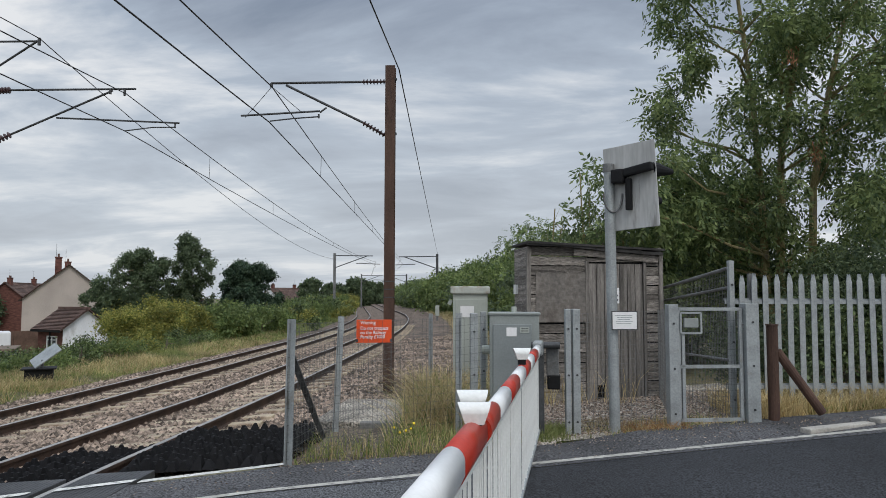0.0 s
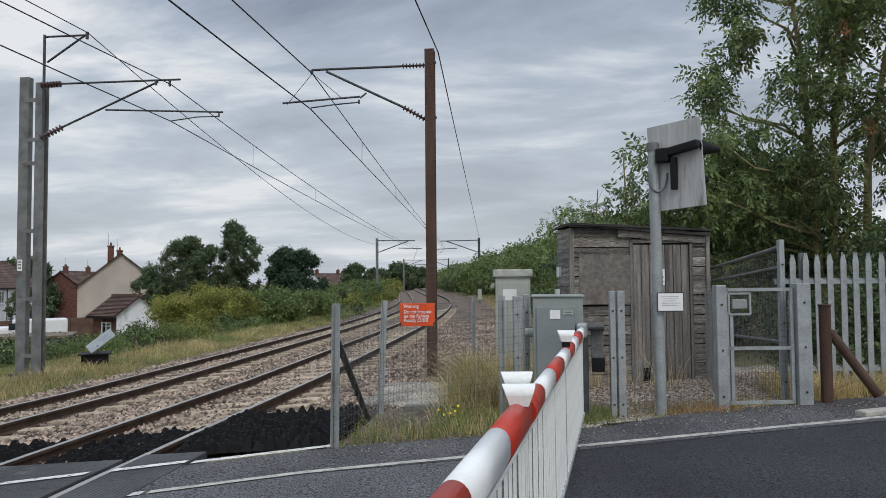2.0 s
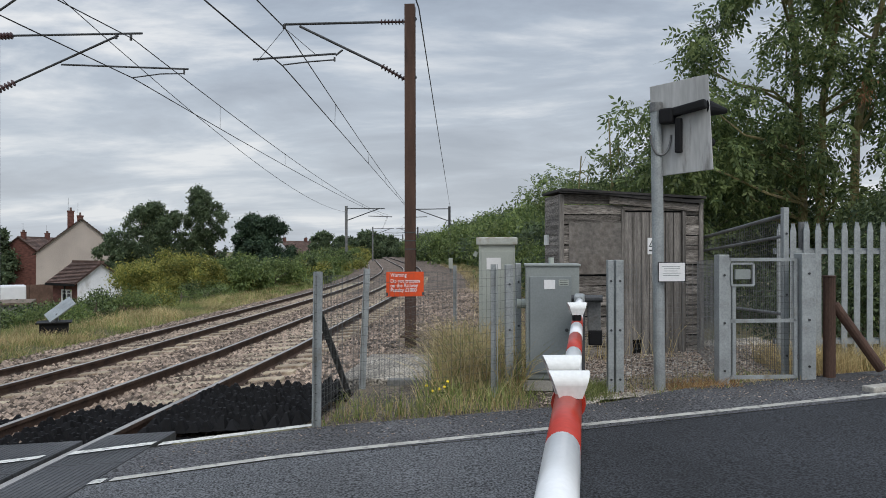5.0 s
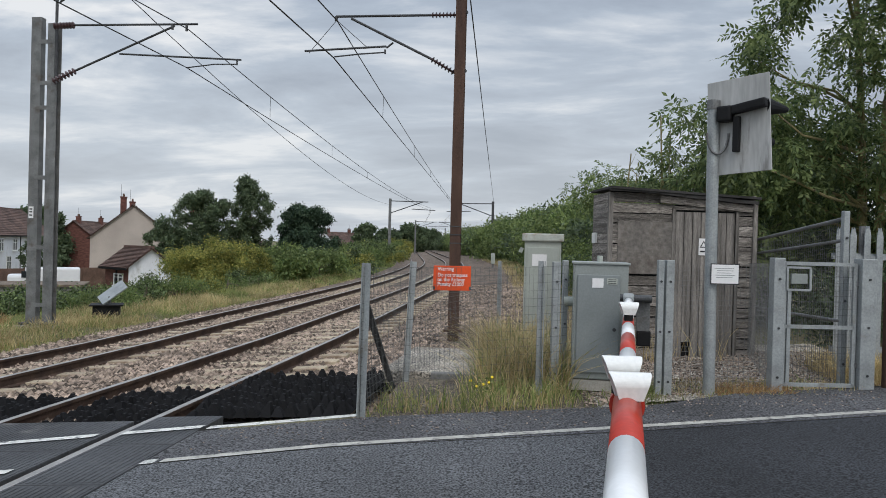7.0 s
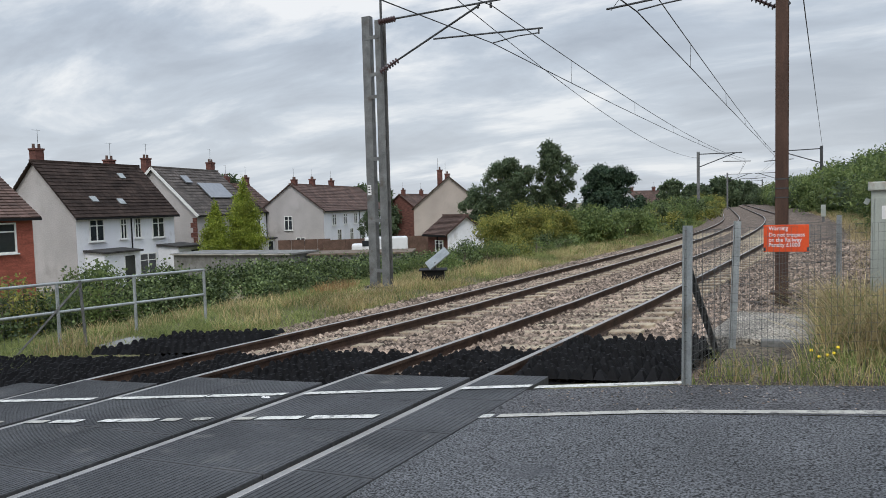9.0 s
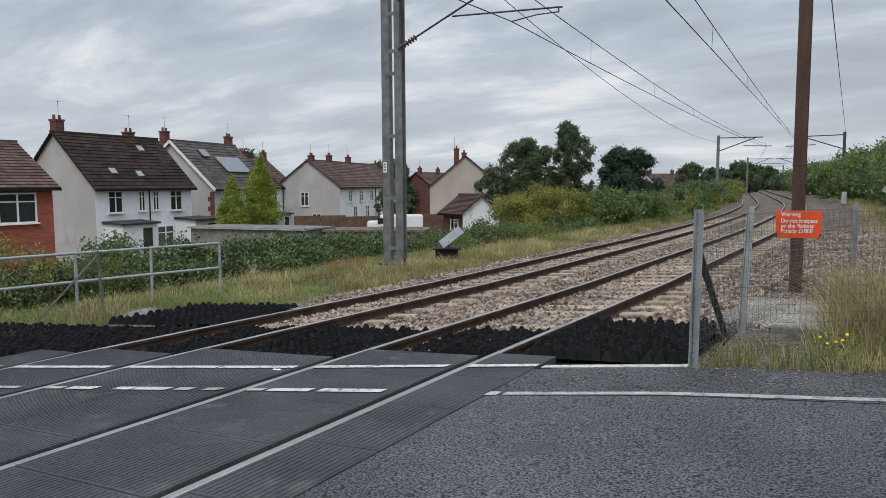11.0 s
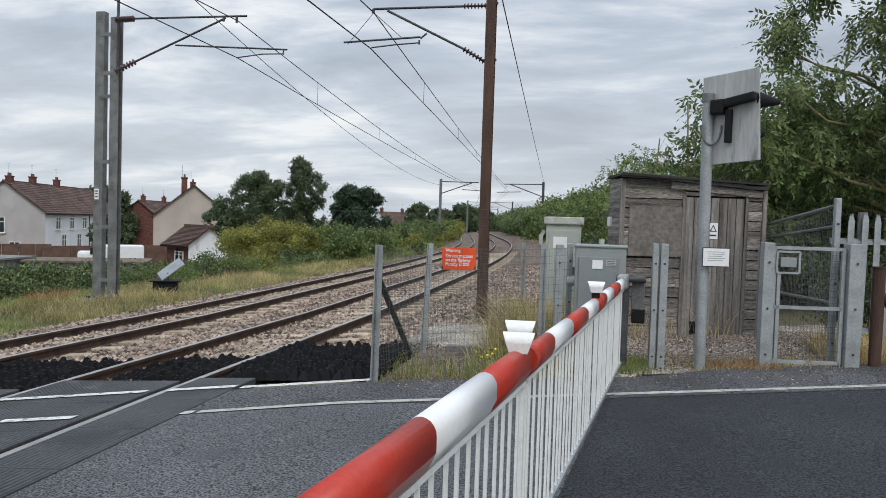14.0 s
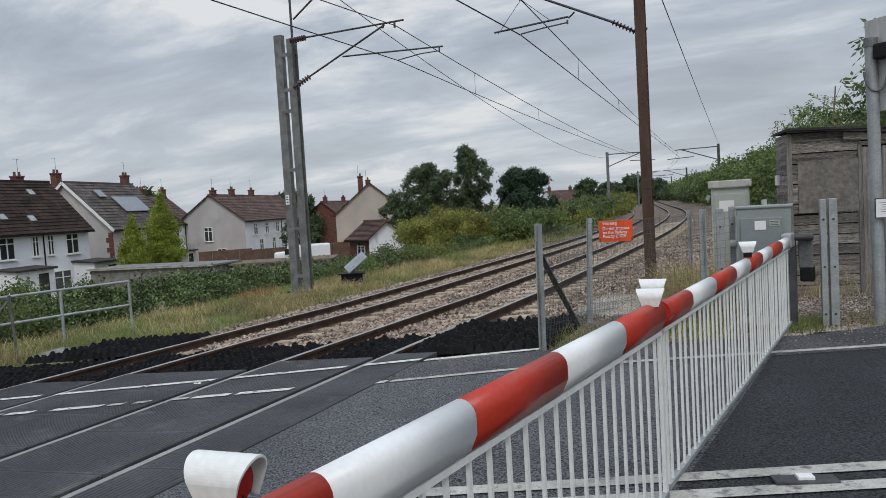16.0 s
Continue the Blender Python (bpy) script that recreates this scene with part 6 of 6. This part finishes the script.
shrub(-15.8, 35.8, 2.7, 2.0, 2.55, "leaf_yellow", "large yellowing bush beside the line", n=60, r=0.6, per=2400, leaf=0.12)
shrub(-13.2, 38.5, 1.8, 1.6, 2.0, "leaf_bank", "low green bush beside the line")
shrub(-14.4, 24.0, 1.3, 1.4, 0.55, "leaf_bank", "low dark bush beside the hedge", per=2000, leaf=0.12)
shrub(-14.6, 30.5, 1.6, 1.5, 0.6, "leaf_ivy", "low green bush beside the hedge", per=2000, leaf=0.13)
for i in range(13):
    y = 21.5 + i * 2.3 + RNG.uniform(-0.4, 0.4)
    x = -12.7 + RNG.uniform(-0.5, 0.3) - 0.015 * (y - 20)
    if abs(y - 19) > 1.5:
        shrub(x, y, 0.95, 1.1, 0.55 + RNG.uniform(0, 0.45), ("leaf_bank", "leaf_ivy", "leaf_bank", "leaf_yellow")[i % 4], "low green scrub at the edge of the verge", per=1500, leaf=0.10, n=12, r=0.36)
shrub(-24.9, 54.2, 2.6, 2.2, 7.5, "leaf_dark", "tall rounded dark green tree", category="tree", name="garden_tree", n=30, r=1.0)
shrub(-22.2, 56.5, 2.3, 2.2, 8.4, "leaf_dark", "tall dark green tree with uneven crown", category="tree", name="garden_tree", n=34, r=0.95)
shrub(-17.8, 58.0, 3.0, 2.4, 5.5, "leaf_conifer", "dense dark conifer tree", category="tree", name="conifer", n=34, r=0.9, per=2400, droop=0.6)
shrub(-25.6, 50.0, 1.9, 1.6, 5.3, "leaf_dark", "grey-green garden tree beside a house", category="tree", name="garden_tree", n=18)
shrub(-44.5, 62.0, 1.5, 1.3, 4.6, "leaf_dark", "small round garden tree", category="tree", name="garden_tree", n=14, z=-3.4)
for (x, y, w, h) in ((-39.3, 36.0, 1.15, 4.9), (-39.0, 38.4, 1.45, 6.6)):
    cl = []
    for i in range(26):
        k = i / 25
        rr = w * (1 - k * k) ** 0.7 * RNG.uniform(0.75, 1.0)
        a = i * 2.4
        cl.append((rr * 0.55 * math.cos(a), rr * 0.55 * math.sin(a), 0.4 + k * (h - 0.5), max(0.2, rr * 0.75), max(0.2, rr * 0.75), 0.55))
    tree("golden_conifer", (x, y, -3.1), [(0, 0, h * 0.8)], cl, 3000, 0.14, "leaf_thuja", "golden green conical conifer in a garden", r=0.1, droop=-0.6)
for i in range(22):
    y = 44 + i * 6.5 + RNG.uniform(-1, 1)
    s = -12.9 + 0.004 * y + RNG.uniform(-1.0, 0.5)
    h = 1.2 + RNG.uniform(0, 0.9) + 0.004 * y
    shrub(s + shift(y), y, 2.6 + 0.012 * y, 2.8, h, ("leaf_bank", "leaf_ivy", "leaf_yellow")[i % 3], "low scrub beside the railway", per=1100, leaf=0.2, n=20)
FAR_TREES = ((-32.4, 146.5, 2.8, 6.6), (-30.0, 157, 3.2, 5.2), (-27.0, 168, 4.2, 6.8), (-26.5, 198, 5, 6.0), (-66, 62, 3.5, 9.0), (-70, 97, 5, 8.6))
for i, (x, y, w, h) in enumerate(FAR_TREES):
    shrub(x, y, w, w * 0.7, h, "leaf_dark", "dark green tree far along the line", per=330, leaf=0.6, category="tree", name="distant_tree", n=20, r=w * 0.34)

# ---- grass and weeds ----
def verge(name, n, fx, fy, height, width, key, label, lean=0.45, keep=lambda x, y: True):
    pts = []
    while len(pts) < n:
        x, y = RNG.uniform(*fx), RNG.uniform(*fy)
        if keep(x, y) and noise.noise((x * 1.1, y * 1.1, 5)) > RNG.uniform(-0.7, 0.25):
            pts.append((x, y, surf_z(x, y) - 0.01))
    return tagged(new(name, quads(name, blades(pts, height, width, lean), M[key])), label, "grass", kind="stuff")


off_road = lambda x, y: y > centre_y(x) + 3.85
verge("green_grass", 1500, (-1.35, 3.4), (6.4, 10.5), 0.11, 0.004, "grass", "short green grass at the fence foot", keep=lambda x, y: off_road(x, y) and y < 7.6 + 0.3 * x + 1.2 * (x < 0.4))
verge("tall_grass", 500, (-0.5, 0.6), (7.6, 10.0), 0.6, 0.005, "grass", "tall green grass stems among the straw", lean=0.5, keep=off_road)
verge("dry_grass", 2300, (-0.5, 0.75), (7.5, 10.8), 0.6, 0.0048, "dry_grass", "tall dry straw-coloured grass beside the machine", lean=0.6, keep=lambda x, y: off_road(x, y) and (x < 0.45 or y > 8.4))
verge("dry_grass", 9500, (-0.6, 2.6), (9.5, 34), 0.5, 0.004, "dry_grass", "tall dry grass along the line", lean=0.45, keep=lambda x, y: x > -0.1 - 0.02 * (y - 12) or y < 12.5)
verge("green_grass", 5000, (0.5, 3.4), (10.5, 45), 0.35, 0.007, "grass", "green weeds along the foot of the bank", lean=0.45)
verge("dry_grass", 700, (-1.3, 0.5), (6.6, 8.2), 0.26, 0.0035, "dry_grass", "straw-coloured weeds at the fence", lean=0.45, keep=off_road)
verge("tall_grass", 650, (-1.3, 0.5), (6.6, 8.0), 0.30, 0.0045, "grass", "tall green weeds at the fence", lean=0.25, keep=off_road)
verge("dry_grass", 6500, (3.3, 9.0), (7.9, 9.4), 0.32, 0.004, "dry_grass", "dry grass below the palisade", keep=lambda x, y: y > centre_y(x) + 4.1)
verge("green_grass", 5000, (4.2, 10.0), (8.0, 9.4), 0.16, 0.005, "grass", "green grass below the palisade", keep=lambda x, y: y > centre_y(x) + 4.2)
verge("green_grass", 40000, (-16.2, -9.7), (5.5, 30), 0.21, 0.007, "grass", "rough green grass on the railway verge", lean=0.6, keep=lambda x, y: y > centre_y(x) + 4.2 and x < -9.7 - 0.05 * max(0, 12 - y) - (0.6 if y < 9.5 else 0))
verge("dry_grass", 5200, (-14.6, -10.2), (7, 32), 0.38, 0.006, "dry_grass", "pale dry grass on the railway verge", lean=0.3, keep=lambda x, y: noise.noise((x * 0.9, y * 0.5, 9)) > 0.12)
verge("dry_grass", 9000, (-12.2, -10.0), (13, 46), 0.30, 0.007, "dry_grass", "straw-coloured grass along the ballast edge", lean=0.5, keep=lambda x, y: noise.noise((x * 0.5, y * 0.3, 4)) > -0.12)
verge("dry_grass", 11000, (-4.5, 2.6), (30, 80), 0.55, 0.014, "dry_grass", "dry grass along the foot of the wooded bank", lean=0.4, keep=lambda x, y: -0.4 < x - shift(y) < 2.2)
verge("green_grass", 5000, (-4.5, 2.6), (30, 90), 0.6, 0.02, "grass", "green weeds along the foot of the wooded bank", lean=0.4, keep=lambda x, y: 0.2 < x - shift(y) < 2.6)
verge("green_grass", 12000, (-17, -10.2), (30, 75), 0.30, 0.016, "grass", "rough green grass farther along the verge", keep=lambda x, y: -14 < x - shift(y) < -9.9)

# grit along the footway and gravel by the shed
def grit(name, n, fx, fy, lo_, hi_, key, label, keep):
    pts = []
    while len(pts) < n:
        x, y = RNG.uniform(*fx), RNG.uniform(*fy)
        if keep(x, y):
            pts.append((x, y))
    v = np.empty((n, 6, 3))
    for i, (x, y) in enumerate(pts):
        k = RNG.uniform(lo_, hi_)
        z = max(road_z(x), 0) if y < centre_y(x) + 3.8 else surf_z(x, y) + 0.012
        z = road_z(x) + 0.004 if y < centre_y(x) + 3.8 else z
        v[i] = oct_v * RNG.uniform(0.6, 1.3, (6, 3)) * k * (1, 1, 0.6) + (x, y, z + 0.3 * k)
    f = (oct_f[None] + (np.arange(n) * 6)[:, None, None]).reshape(-1, 3)
    tagged(new(name, raw(name, v.reshape(-1, 3), f.tolist(), M[key])), label, "stones", kind="stuff")


grit("grit", 900, (-2.4, 6), (4.5, 9.0), 0.003, 0.012, "stones", "scattered grit on the footway", lambda x, y: centre_y(x) + 3.0 + 0.7 * RNG.random() < y < centre_y(x) + 3.85)
grit("gravel_stones", 9000, (0.6, 4.2), (6.6, 10.6), 0.008, 0.02, "stones", "loose gravel stones round the shed", lambda x, y: y > centre_y(x) + 3.95 + (0.2 if x > 1 else 0))

rb = thing("relay_box", (-2.27, 55.3, -0.25), "white lineside relay box beside the ballast", "relay box")
part("body", box(B(), (0, 0, 0.72), (0.30, 0.25, 0.8), bevel=0.02), M["pale_cab"], rb)
part("stand", box(B(), (0, 0, 0.1), (0.16, 0.16, 0.45)), M["galv_old"], rb)

verge("dry_grass", 900, (1.45, 3.3), (7.4, 8.3), 0.12, 0.003, "dry_grass", "short dry weeds at the foot of the pole and gate", keep=off_road)
verge("green_grass", 900, (0.95, 1.32), (7.2, 7.9), 0.14, 0.003, "grass", "green weeds at the foot of the barrier machine", keep=off_road)
wd = thing("yellow_ragwort", (-0.35, 7.12, 0.0), "yellow flowering weed at the fence foot", "weed")
o = new("leaves", quads("leaves", leaf_quads([(0, 0, 0.12, 0.16, 0.10, 0.12), (0.08, 0, 0.2, 0.1, 0.08, 0.08)], 3000, 0.05, 0.5, 0.2, 0.2), M["grass"])); o.parent = wd
for x, z in ((0.0, 0.17), (0.05, 0.19), (-0.06, 0.15), (0.08, 0.24), (-0.12, 0.20)):
    bm = B(); tube(bm, (x, -0.02, z), (x, -0.03, z + 0.010), 0.013, n=8)
    part("flower_head", bm, M["flower"], wd, "yellow flower head")
verge("dead_dock", 520, (-13.7, -12.6), (15.6, 17.0), 0.40, 0.006, "dock", "rusty brown dead dock stems on the verge", lean=0.35)
verge("dead_dock", 700, (1.9, 2.6), (7.45, 7.9), 0.13, 0.004, "dock", "rusty brown dead weeds at the foot of the gate post", keep=off_road)
verge("dead_dock", 500, (-0.2, 0.9), (11.0, 13.0), 0.6, 0.005, "dock", "brown dead stems among the dry grass", lean=0.3)
verge("dry_grass", 1800, (-11.4, -8.7), (8.6, 10.6), 0.36, 0.006, "grass", "pale grass overhanging the rubber guard", lean=0.7)
for x, y, w, h in ((-16.6, 9.2, 1.1, 1.9), (-16.9, 7.2, 1.2, 1.9), (-16.3, 11.2, 0.9, 1.6)):
    shrub(x, y, w, w, h, "leaf_yellow" if y < 10 else "leaf_bank", "thin olive shrub growing out of the hedge", per=1000, leaf=0.09, n=22, r=0.34)
grit("fallen_leaves", 26, (-12.0, -4.9), (5.2, 7.2), 0.010, 0.022, "sign_white", "pale scraps and fallen leaves on the rubber guard", lambda x, y: centre_y(x) + 3.0 < y < centre_y(x) + 3.78)
